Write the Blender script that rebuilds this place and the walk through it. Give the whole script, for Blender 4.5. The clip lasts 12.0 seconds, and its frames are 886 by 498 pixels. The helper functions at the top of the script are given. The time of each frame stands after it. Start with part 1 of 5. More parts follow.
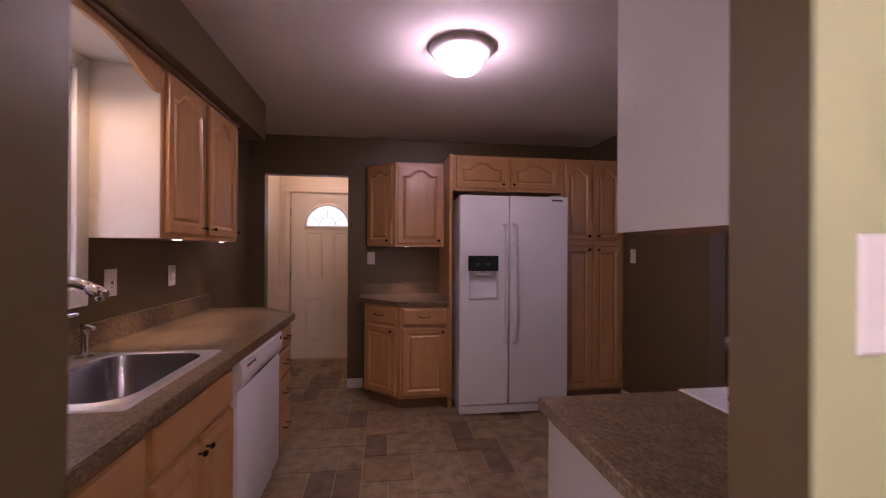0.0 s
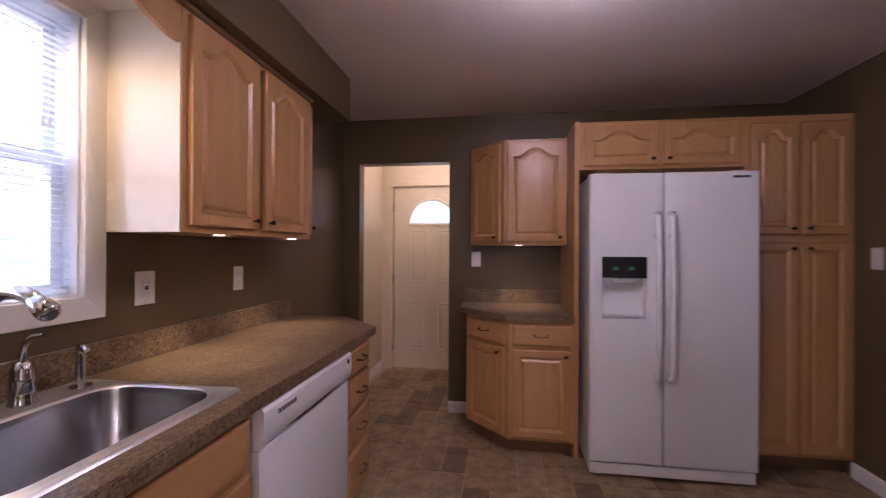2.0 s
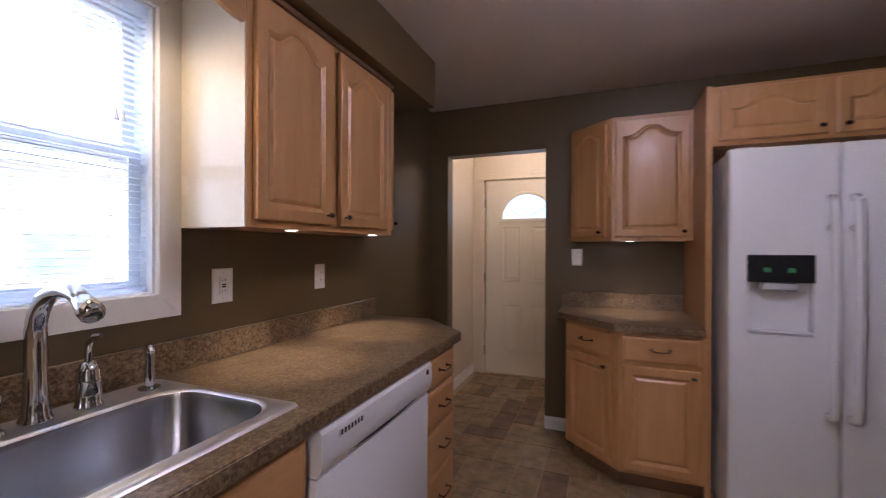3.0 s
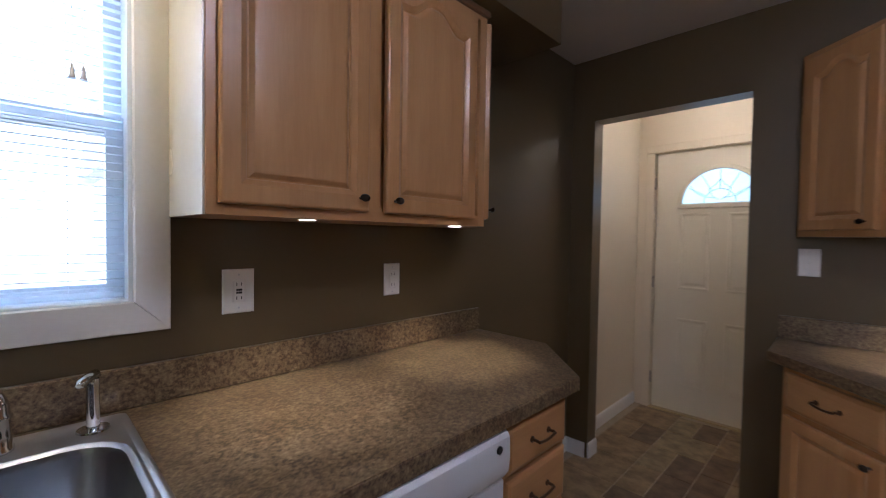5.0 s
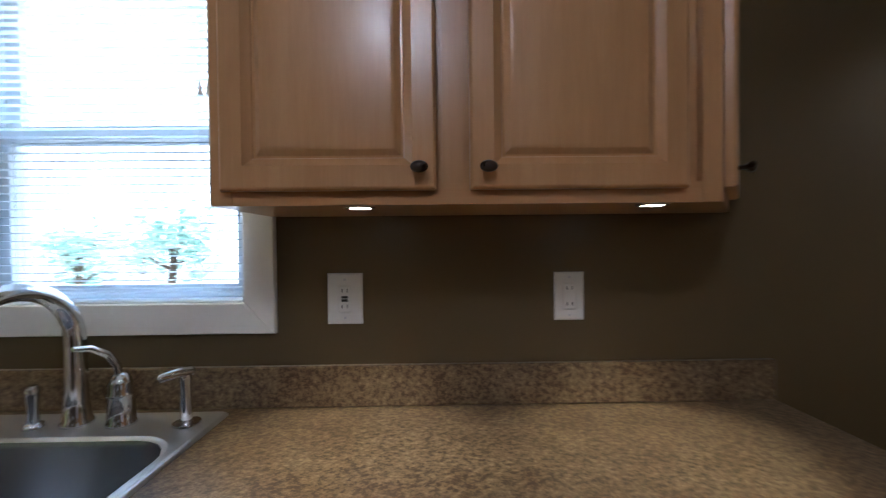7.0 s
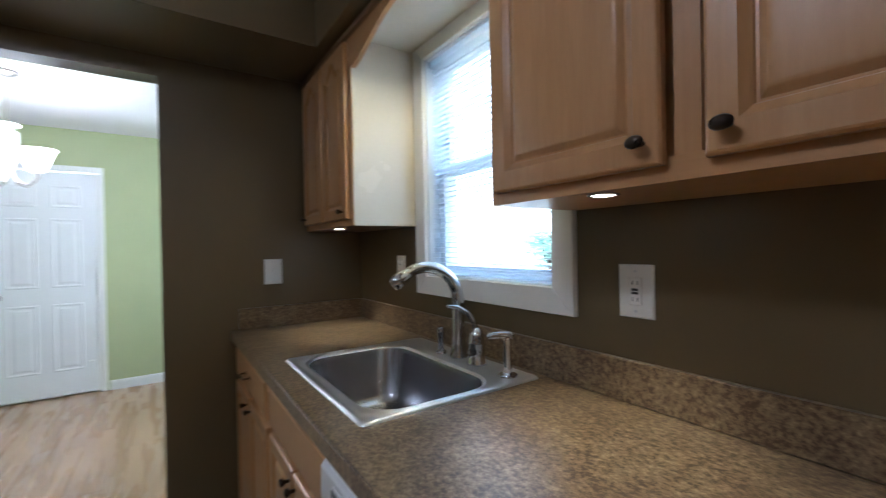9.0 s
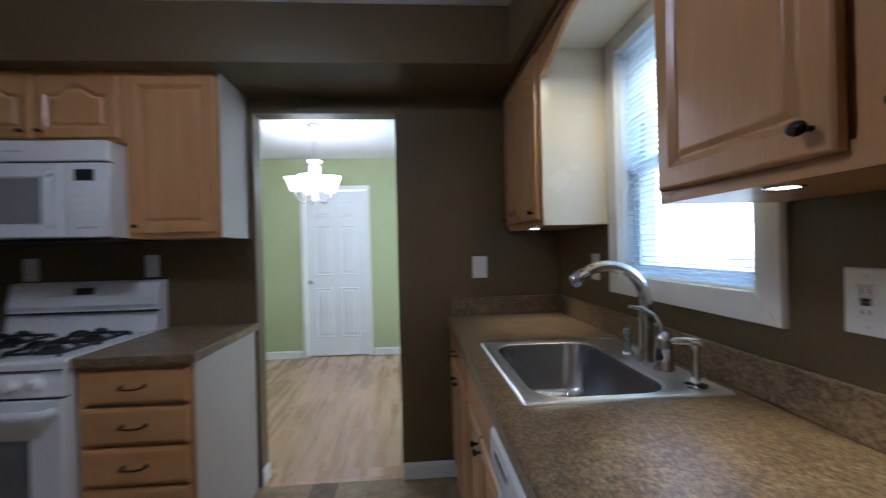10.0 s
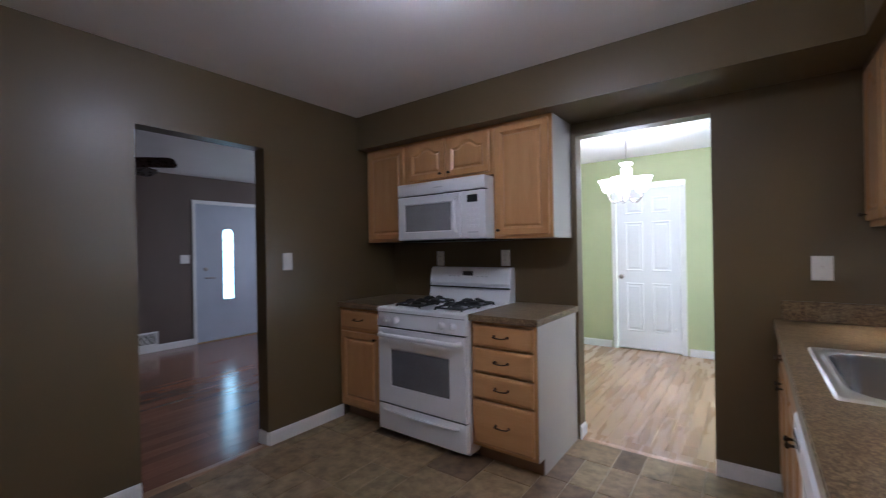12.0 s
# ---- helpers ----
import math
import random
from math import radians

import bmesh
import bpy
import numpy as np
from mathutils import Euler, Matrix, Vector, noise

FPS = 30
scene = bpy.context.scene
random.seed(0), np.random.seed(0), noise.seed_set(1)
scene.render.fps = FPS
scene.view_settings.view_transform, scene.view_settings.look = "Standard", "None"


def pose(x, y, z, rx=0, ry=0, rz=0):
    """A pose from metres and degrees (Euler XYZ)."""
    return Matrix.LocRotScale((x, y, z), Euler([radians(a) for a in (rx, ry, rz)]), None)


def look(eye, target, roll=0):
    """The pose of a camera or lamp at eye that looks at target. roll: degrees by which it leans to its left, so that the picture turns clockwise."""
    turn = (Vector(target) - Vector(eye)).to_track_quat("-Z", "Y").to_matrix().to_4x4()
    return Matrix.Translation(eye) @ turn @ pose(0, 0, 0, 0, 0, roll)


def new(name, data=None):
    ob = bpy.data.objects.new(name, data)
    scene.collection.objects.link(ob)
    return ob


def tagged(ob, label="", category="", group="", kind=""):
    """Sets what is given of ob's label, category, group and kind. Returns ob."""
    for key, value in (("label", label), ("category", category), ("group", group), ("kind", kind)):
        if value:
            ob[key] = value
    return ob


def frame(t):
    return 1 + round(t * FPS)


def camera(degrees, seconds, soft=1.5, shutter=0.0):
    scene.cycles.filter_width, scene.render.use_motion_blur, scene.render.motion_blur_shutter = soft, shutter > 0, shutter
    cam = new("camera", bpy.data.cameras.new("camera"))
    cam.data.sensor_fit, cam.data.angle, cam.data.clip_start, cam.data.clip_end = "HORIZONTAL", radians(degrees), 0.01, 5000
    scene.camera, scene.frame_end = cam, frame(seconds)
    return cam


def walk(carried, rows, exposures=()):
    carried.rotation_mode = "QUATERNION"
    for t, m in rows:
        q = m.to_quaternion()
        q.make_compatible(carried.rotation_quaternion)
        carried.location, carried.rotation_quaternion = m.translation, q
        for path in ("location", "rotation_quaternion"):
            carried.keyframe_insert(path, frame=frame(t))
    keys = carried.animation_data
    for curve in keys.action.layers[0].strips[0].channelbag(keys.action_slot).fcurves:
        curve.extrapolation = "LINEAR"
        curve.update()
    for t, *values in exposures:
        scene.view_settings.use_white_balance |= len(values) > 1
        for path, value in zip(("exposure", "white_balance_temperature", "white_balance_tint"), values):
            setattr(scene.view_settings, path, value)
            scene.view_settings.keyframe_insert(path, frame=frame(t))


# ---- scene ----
# camera and walk
cam = camera(93.6, 12.0, soft=1.1, shutter=0.5)
PATH = [
    (0, (0.021, 0.032, 1.345), (0.298, 2.013, 1.35), 0.3),
    (0.5, (0.039, 0.218, 1.359), (0.3, 2.201, 1.367), 0.4),
    (1, (0.057, 0.411, 1.35), (0.269, 2.399, 1.354), 0.3),
    (1.5, (0.101, 0.604, 1.351), (0.093, 2.604, 1.353), 0.2),
    (2, (0.117, 0.759, 1.335), (-0.175, 2.738, 1.34), 0.3),
    (2.5, (0.103, 0.882, 1.317), (-0.403, 2.817, 1.317), 0.3),
    (3, (0.086, 1.03, 1.327), (-0.646, 2.891, 1.322), 0.2),
    (3.5, (0.057, 1.226, 1.321), (-0.904, 2.98, 1.306), 0.1),
    (5.5, (-0.004, 1.911, 1.355), (-1.599, 3.117, 1.31), 0.5),
    (6, (-0.055, 2.112, 1.348), (-1.861, 2.972, 1.333), -0.2),
    (6.5, (-0.116, 2.285, 1.336), (-2.062, 2.748, 1.317), -0.3),
    (8.5, (-0.382, 2.643, 1.288), (-1.887, 1.326, 1.277), -1.4),
    (9, (-0.31, 2.738, 1.299), (-1.432, 1.082, 1.288), -1.1),
    (9.5, (-0.322, 2.821, 1.308), (-1.039, 0.954, 1.294), -1.4),
    (10, (-0.395, 2.896, 1.305), (-0.539, 0.902, 1.3), -1.4),
    (10.5, (-0.423, 2.999, 1.311), (-0.08, 1.028, 1.311), -1.2),
    (11, (-0.434, 3.123, 1.31), (0.271, 1.252, 1.321), -1.1),
    (11.5, (-0.451, 3.268, 1.312), (0.507, 1.513, 1.32), -1.0),
    (12, (-0.487, 3.36, 1.322), (0.703, 1.753, 1.321), -1.0),
]
walk(cam, [(t, look(eye, target, roll)) for t, eye, target, roll in PATH],
     exposures=[(0, 0.57, 6500, 57), (1.5, 1.0, 6150, 48), (2.5, 1.05, 5800, 34), (3.5, 0.9, 5550, 24), (5.5, 0.75, 5100, 14),
                (6.5, 0.68, 5090, 10), (8.5, 0.86, 4980, 5), (10, 0.57, 4900, 7), (11, 0.7, 4990, 13), (12, 1.08, 5090, 13)])

# the plan, in metres
WEST, EAST, SOUTH, NORTH = -1.25, 2.17, 0.523, 4.17   # inner faces of the kitchen's walls
CEIL, THICK = 2.437, 0.112
DOOR_W, DOOR_E = -0.310, 0.470                         # opening to the dining room
HALL_W, HALL_E = -1.108, -0.335                        # opening to the back hall
HALL_END = 5.31
LIVE_S, LIVE_N = 1.802, 2.54                           # opening to the living room
LIVE_END = 6.0
DINE_END = -2.31
HEAD, HALL_HEAD, LIVE_HEAD = 2.074, 2.064, 2.026
WIN_S, WIN_N, WIN_B, WIN_T = 1.165, 2.003, 1.10, 2.163  # outer edge of the window's casing
SOFFIT = 2.165

# world and daylight
world = bpy.data.worlds.new("sky")
scene.world = world
world.use_nodes = True
sky = world.node_tree.nodes.new("ShaderNodeTexSky")
sky.sky_type, sky.sun_disc = "NISHITA", False
sky.dust_density, sky.air_density = 6.0, 1.0
sky.sun_elevation, sky.sun_rotation = radians(50), radians(60)
world.node_tree.nodes["Background"].inputs["Strength"].default_value = 0.18
world.node_tree.links.new(sky.outputs["Color"], world.node_tree.nodes["Background"].inputs["Color"])
sun = new("sun", bpy.data.lights.new("sun", "SUN"))
sun.data.energy, sun.data.angle, sun.data.color = 4.5, radians(0.5), (1.0, 0.95, 0.88)
sun.rotation_euler = (radians(40), 0, radians(120))


def lamp(name, kind, place, power, colour, target=None, size=0.1, size_y=None, spot=120):
    ob = new(name, bpy.data.lights.new(name, kind))
    ob.data.energy, ob.data.color = power, colour
    if kind == "AREA":
        ob.data.size = size
        if size_y:
            ob.data.shape, ob.data.size_y = "RECTANGLE", size_y
    else:
        ob.data.shadow_soft_size = size
    if kind == "SPOT":
        ob.data.spot_size, ob.data.spot_blend = radians(spot), 0.6
    ob.matrix_world = look(place, target) if target else Matrix.Translation(place)
    return ob


WARM, NEUTRAL, DAY = (1.0, 0.80, 0.54), (1.0, 0.86, 0.76), (0.68, 0.84, 1.0)
# sky light above the kitchen's window; fill lamps at added dining and living windows
lamp("window_sky", "AREA", (WEST - 0.55, 1.584, 2.75), 19, DAY, (WEST + 0.3, 1.584, 1.2), 0.9, 0.5)
lamp("dining_fill", "AREA", (WEST - 0.10, -1.0, 1.5), 10, (0.92, 0.94, 1.0), (0, -1.0, 1.3), 1.3, 1.2)
lamp("living_fill", "AREA", (4.0, -1.62, 1.5), 10, (1.0, 0.92, 0.92), (4.0, 4.0, 1.2), 1.5, 1.2)
lamp("hall_bulb", "POINT", (-0.60, 4.76, 2.29), 4.9, (1.0, 0.82, 0.60), size=0.07)
# ---- materials ----
def nodes_of(name):
    m = bpy.data.materials.new(name)
    m.use_nodes = True
    return m, m.node_tree.nodes, m.node_tree.links, m.node_tree.nodes["Principled BSDF"]


def rgb(c):
    return (*c, 1.0)


def surface(name, a, b, rough=0.5, scale=6.0, stretch=(1, 1, 1), fine=80.0, bump=0.05, metal=0.0, world_space=False,
            random_tint=0.0, coat=0.0, rough_vary=0.1, spec=0.5):
    """A surface that varies between two colours at two scales, with fine relief."""
    m, n, l, p = nodes_of(name)
    if world_space:
        src = n.new("ShaderNodeNewGeometry").outputs["Position"]
    else:
        src = n.new("ShaderNodeTexCoord").outputs["Object"]
    mp = n.new("ShaderNodeMapping")
    mp.inputs["Scale"].default_value = stretch
    l.new(src, mp.inputs["Vector"])
    vec = mp.outputs["Vector"]
    if random_tint:
        info = n.new("ShaderNodeObjectInfo")
        shift = n.new("ShaderNodeVectorMath")
        shift.operation = "ADD"
        mul = n.new("ShaderNodeMath")
        mul.operation = "MULTIPLY"
        mul.inputs[1].default_value = 37.0
        l.new(info.outputs["Random"], mul.inputs[0])
        l.new(vec, shift.inputs[0])
        l.new(mul.outputs[0], shift.inputs[1])
        vec = shift.outputs[0]
    big = n.new("ShaderNodeTexNoise")
    big.inputs["Scale"].default_value, big.inputs["Detail"].default_value = scale, 4.0
    l.new(vec, big.inputs["Vector"])
    small = n.new("ShaderNodeTexNoise")
    small.inputs["Scale"].default_value, small.inputs["Detail"].default_value = fine, 3.0
    l.new(vec, small.inputs["Vector"])
    add = n.new("ShaderNodeMath")
    add.operation = "MULTIPLY_ADD"
    l.new(small.outputs["Fac"], add.inputs[0])
    add.inputs[1].default_value = 0.45
    l.new(big.outputs["Fac"], add.inputs[2])
    ramp = n.new("ShaderNodeMapRange")
    ramp.inputs["From Min"].default_value, ramp.inputs["From Max"].default_value = 0.50, 0.95
    l.new(add.outputs[0], ramp.inputs["Value"])
    mix = n.new("ShaderNodeMix")
    mix.data_type = "RGBA"
    mix.inputs["A"].default_value, mix.inputs["B"].default_value = rgb(a), rgb(b)
    l.new(ramp.outputs[0], mix.inputs["Factor"])
    col = mix.outputs["Result"]
    if random_tint:
        hsv = n.new("ShaderNodeHueSaturation")
        rng = n.new("ShaderNodeMapRange")
        rng.inputs["To Min"].default_value, rng.inputs["To Max"].default_value = 1 - random_tint, 1 + random_tint
        l.new(info.outputs["Random"], rng.inputs["Value"])
        l.new(rng.outputs[0], hsv.inputs["Value"])
        l.new(col, hsv.inputs["Color"])
        col = hsv.outputs["Color"]
    l.new(col, p.inputs["Base Color"])
    rr = n.new("ShaderNodeMapRange")
    rr.inputs["To Min"].default_value = max(0.03, rough - rough_vary)
    rr.inputs["To Max"].default_value = min(1.0, rough + rough_vary)
    l.new(big.outputs["Fac"], rr.inputs["Value"])
    l.new(rr.outputs[0], p.inputs["Roughness"])
    p.inputs["Metallic"].default_value = metal
    p.inputs["Coat Weight"].default_value = coat
    p.inputs["Coat Roughness"].default_value = 0.2
    p.inputs["Specular IOR Level"].default_value = spec
    if bump:
        bp = n.new("ShaderNodeBump")
        bp.inputs["Strength"].default_value, bp.inputs["Distance"].default_value = bump, 0.004
        l.new(small.outputs["Fac"], bp.inputs["Height"])
        l.new(bp.outputs[0], p.inputs["Normal"])
    return m


def glow(name, colour, strength, base=(0.8, 0.8, 0.8)):
    m, n, l, p = nodes_of(name)
    p.inputs["Base Color"].default_value = rgb(base)
    p.inputs["Emission Color"].default_value = rgb(colour)
    p.inputs["Emission Strength"].default_value = strength
    p.inputs["Roughness"].default_value = 0.3
    return m


def clear(name, tint=(0.96, 0.98, 0.98), rough=0.0):
    m, n, l, p = nodes_of(name)
    p.inputs["Base Color"].default_value = rgb(tint)
    p.inputs["Transmission Weight"].default_value = 1.0
    p.inputs["Roughness"].default_value, p.inputs["IOR"].default_value = rough, 1.45
    return m


def granite(name):
    """Speckled laminate: gold and tan flecks about a centimetre long on dark brown, in cloudy patches."""
    m, n, l, p = nodes_of(name)
    src = n.new("ShaderNodeNewGeometry").outputs["Position"]
    warp = n.new("ShaderNodeMapping")
    warp.inputs["Rotation"].default_value = (0.0, 0.0, 0.5)
    warp.inputs["Scale"].default_value = (1.12, 0.82, 1.0)
    l.new(src, warp.inputs["Vector"])
    fleck = n.new("ShaderNodeTexNoise")
    fleck.inputs["Scale"].default_value, fleck.inputs["Detail"].default_value = 98.0, 6.0
    fleck.inputs["Roughness"].default_value, fleck.inputs["Distortion"].default_value = 0.72, 0.0
    l.new(warp.outputs["Vector"], fleck.inputs["Vector"])
    cloud = n.new("ShaderNodeTexNoise")
    cloud.inputs["Scale"].default_value, cloud.inputs["Detail"].default_value = 13.0, 3.0
    l.new(src, cloud.inputs["Vector"])
    both = n.new("ShaderNodeMath")
    both.operation = "MULTIPLY_ADD"
    l.new(cloud.outputs["Fac"], both.inputs[0])
    both.inputs[1].default_value = 0.24
    l.new(fleck.outputs["Fac"], both.inputs[2])
    ramp = n.new("ShaderNodeValToRGB")
    e = ramp.color_ramp.elements
    e[0].position, e[0].color = 0.46, rgb((0.070, 0.041, 0.023))
    e[1].position, e[1].color = 0.82, rgb((0.345, 0.260, 0.146))
    for pos, c in ((0.54, (0.092, 0.055, 0.030)), (0.59, (0.148, 0.097, 0.052)), (0.66, (0.200, 0.140, 0.075))):
        k = e.new(pos)
        k.color = rgb(c)
    l.new(both.outputs[0], ramp.inputs[0])
    vor = n.new("ShaderNodeTexVoronoi")
    vor.inputs["Scale"].default_value = 150.0
    l.new(warp.outputs["Vector"], vor.inputs["Vector"])
    pit = n.new("ShaderNodeValToRGB")
    v = pit.color_ramp.elements
    v[0].position, v[0].color = 0.10, rgb((0.30, 0.25, 0.21))
    v[1].position, v[1].color = 0.38, rgb((1, 1, 1))
    l.new(vor.outputs["Distance"], pit.inputs[0])
    mul = n.new("ShaderNodeMix")
    mul.data_type, mul.blend_type = "RGBA", "MULTIPLY"
    mul.inputs["Factor"].default_value = 0.15
    l.new(ramp.outputs[0], mul.inputs["A"])
    l.new(pit.outputs[0], mul.inputs["B"])
    l.new(mul.outputs["Result"], p.inputs["Base Color"])
    p.inputs["Roughness"].default_value = 0.29
    return m


def wood(name, a, b, rough=0.38, axis=2, random_tint=0.0, coat=0.15):
    stretch = [9.0, 9.0, 9.0]
    stretch[axis] = 0.8
    return surface(name, a, b, rough, 1.6, stretch, 14.0, 0.03, coat=coat, random_tint=random_tint, rough_vary=0.08)


def tile_material(name, dark):
    """Slate-like vinyl tile: each piece has its own tone, a share of them dark brown, the rest tan, with cloudy mottling."""
    m, n, l, p = nodes_of(name)
    info = n.new("ShaderNodeObjectInfo")
    src = n.new("ShaderNodeNewGeometry").outputs["Position"]
    tone = n.new("ShaderNodeValToRGB")
    tone.color_ramp.interpolation = "LINEAR"
    e = tone.color_ramp.elements
    e[0].position, e[0].color = 0.0, rgb((0.155, 0.100, 0.057))
    e[1].position, e[1].color = 1.0, rgb((0.315, 0.232, 0.138))
    for pos, c in ((dark, (0.170, 0.111, 0.063)), (dark + 0.03, (0.252, 0.172, 0.090)), (0.6, (0.292, 0.208, 0.110)), (0.8, (0.272, 0.208, 0.112))):
        k = e.new(pos)
        k.color = rgb(c)
    l.new(info.outputs["Random"], tone.inputs[0])
    cloud = n.new("ShaderNodeTexNoise")
    cloud.inputs["Scale"].default_value, cloud.inputs["Detail"].default_value = 11.0, 6.0
    cloud.inputs["Roughness"].default_value = 0.62
    l.new(src, cloud.inputs["Vector"])
    rng = n.new("ShaderNodeMapRange")
    rng.inputs["From Min"].default_value, rng.inputs["From Max"].default_value = 0.3, 0.7
    rng.inputs["To Min"].default_value, rng.inputs["To Max"].default_value = 0.55, 1.4
    l.new(cloud.outputs["Fac"], rng.inputs["Value"])
    hsv = n.new("ShaderNodeHueSaturation")
    l.new(rng.outputs[0], hsv.inputs["Value"])
    l.new(tone.outputs[0], hsv.inputs["Color"])
    l.new(hsv.outputs[0], p.inputs["Base Color"])
    p.inputs["Roughness"].default_value = 0.52
    p.inputs["Specular IOR Level"].default_value = 0.35
    bp = n.new("ShaderNodeBump")
    bp.inputs["Strength"].default_value, bp.inputs["Distance"].default_value = 0.15, 0.004
    l.new(cloud.outputs["Fac"], bp.inputs["Height"])
    l.new(bp.outputs[0], p.inputs["Normal"])
    return m


TAUPE = surface("taupe_paint", (0.115, 0.081, 0.037), (0.129, 0.092, 0.043), 0.38, 2.0, fine=260, bump=0.06, world_space=True)
CREAM = surface("cream_paint", (0.70, 0.60, 0.44), (0.74, 0.64, 0.48), 0.6, 2.0, fine=260, bump=0.05, world_space=True)
LIME = surface("lime_paint", (0.43, 0.465, 0.255), (0.46, 0.495, 0.275), 0.6, 2.0, fine=260, bump=0.05, world_space=True)
GREY_BROWN = surface("grey_brown_paint", (0.120, 0.088, 0.070), (0.134, 0.099, 0.079), 0.55, 2.0, fine=260, bump=0.05, world_space=True)
CEILING = surface("ceiling_paint", (0.78, 0.75, 0.74), (0.82, 0.79, 0.78), 0.8, 3.0, fine=180, bump=0.10, world_space=True)
WHITE_TRIM = surface("white_trim", (0.76, 0.75, 0.73), (0.82, 0.81, 0.79), 0.4, 4.0, bump=0.02)
WHITE_DOOR = surface("white_door", (0.78, 0.78, 0.79), (0.83, 0.83, 0.84), 0.42, 3.0, bump=0.02)
BLUE_DOOR = surface("blue_grey_door", (0.42, 0.45, 0.52), (0.46, 0.49, 0.56), 0.42, 3.0, bump=0.02)
CREAM_DOOR = surface("cream_door", (0.72, 0.65, 0.50), (0.76, 0.69, 0.54), 0.42, 3.0, bump=0.02)
ENAMEL = surface("white_enamel", (0.78, 0.78, 0.80), (0.82, 0.82, 0.84), 0.30, 3.0, fine=350, bump=0.05, rough_vary=0.05)
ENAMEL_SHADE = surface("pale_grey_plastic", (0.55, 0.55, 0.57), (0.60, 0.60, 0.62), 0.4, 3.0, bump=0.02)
MELAMINE = surface("white_melamine", (0.65, 0.595, 0.48), (0.70, 0.64, 0.52), 0.24, 3.0, bump=0.02)
# white melamine again, greyed so its colour carries the shade beside the opening
SHADED_PANEL = surface("white_melamine_shaded", (0.43, 0.385, 0.345), (0.48, 0.430, 0.385), 0.42, 3.0, bump=0.02)
MAPLE = wood("maple", (0.46, 0.233, 0.085), (0.55, 0.302, 0.125), 0.33)
MAPLE_ACROSS = wood("maple_across", (0.46, 0.233, 0.085), (0.55, 0.302, 0.125), 0.33, axis=0)
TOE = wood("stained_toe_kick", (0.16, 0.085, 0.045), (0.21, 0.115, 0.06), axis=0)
GRANITE = granite("speckled_laminate")
BRONZE = surface("dark_bronze", (0.035, 0.025, 0.018), (0.055, 0.038, 0.026), 0.28, 20.0, metal=0.8)
AGED_BRONZE = surface("aged_bronze", (0.085, 0.046, 0.028), (0.125, 0.070, 0.042), 0.34, 20.0, metal=0.7)
CHROME = surface("chrome", (0.62, 0.63, 0.65), (0.66, 0.67, 0.69), 0.09, 20.0, metal=1.0, bump=0.0, rough_vary=0.03)
# one sink steel in two tones: rim lightened as if catching window light,
STEEL_LIT = surface("rim_steel_lit", (0.68, 0.68, 0.695), (0.74, 0.74, 0.755), 0.38, 3.0, fine=220, metal=1.0, bump=0.0, rough_vary=0.02)
# bowl darkened to stand for the dim room it reflects
STEEL_SHADED = surface("bowl_steel_shaded", (0.36, 0.36, 0.375), (0.42, 0.42, 0.435), 0.25, 3.0, fine=220, metal=1.0, bump=0.0, rough_vary=0.0)
SATIN = surface("satin_silver", (0.60, 0.58, 0.59), (0.66, 0.64, 0.65), 0.40, 10.0, metal=0.15)
NICKEL = surface("brushed_nickel", (0.30, 0.26, 0.24), (0.38, 0.34, 0.31), 0.34, 10.0, metal=1.0)
BLACK = surface("black_plastic", (0.012, 0.012, 0.013), (0.02, 0.02, 0.021), 0.3, 10.0, bump=0.02)
IRON = surface("black_cast_iron", (0.015, 0.015, 0.016), (0.03, 0.03, 0.03), 0.55, 30.0, bump=0.15)
DARK_GLASS = surface("dark_oven_glass", (0.03, 0.03, 0.032), (0.045, 0.045, 0.048), 0.12, 5.0, bump=0.0, rough_vary=0.04)
OVEN_GLASS = surface("smoked_oven_glass", (0.14, 0.14, 0.145), (0.17, 0.17, 0.175), 0.2, 5.0, bump=0.0, rough_vary=0.04)
GREY_GLASS = surface("grey_oven_glass", (0.25, 0.25, 0.255), (0.30, 0.30, 0.305), 0.18, 5.0, bump=0.0, rough_vary=0.04)
PLATE = surface("white_plate", (0.74, 0.72, 0.68), (0.79, 0.77, 0.73), 0.4, 8.0, bump=0.01)
DARK_SLOT = surface("dark_slot", (0.02, 0.018, 0.016), (0.03, 0.027, 0.024), 0.6, 8.0, bump=0.0)
TILE = tile_material("slate_vinyl", 0.03)
SMALL_TILE = tile_material("slate_vinyl_small", 0.38)
GROUT = surface("tile_joint", (0.36, 0.29, 0.20), (0.44, 0.36, 0.26), 0.8, 12.0, fine=120, world_space=True)
OAK = wood("oak_floor", (0.37, 0.228, 0.132), (0.44, 0.285, 0.172), 0.28, axis=1, random_tint=0.07, coat=0.25)
CHERRY = wood("red_brown_floor", (0.20, 0.088, 0.050), (0.26, 0.122, 0.070), 0.19, axis=1, random_tint=0.2, coat=0.3)
SUBFLOOR = surface("floor_joint", (0.13, 0.080, 0.046), (0.17, 0.105, 0.062), 0.8, 8.0)
BRASS = surface("brass_strip", (0.42, 0.32, 0.17), (0.52, 0.40, 0.22), 0.35, 20.0, metal=0.7)
SHADE = glow("lit_lamp_glass", (1.0, 0.94, 0.93), 33.0)
BELL = glow("lit_bell_shade", (1.0, 0.94, 0.85), 5.0)
PUCK = glow("lit_puck_lens", (1.0, 0.86, 0.66), 12.0)
LED = glow("green_digits", (0.2, 0.9, 0.35), 0.05, (0.02, 0.05, 0.02))
PANE = clear("window_glass")
LEADED = clear("leaded_glass", (0.90, 0.96, 1.0), 0.10)
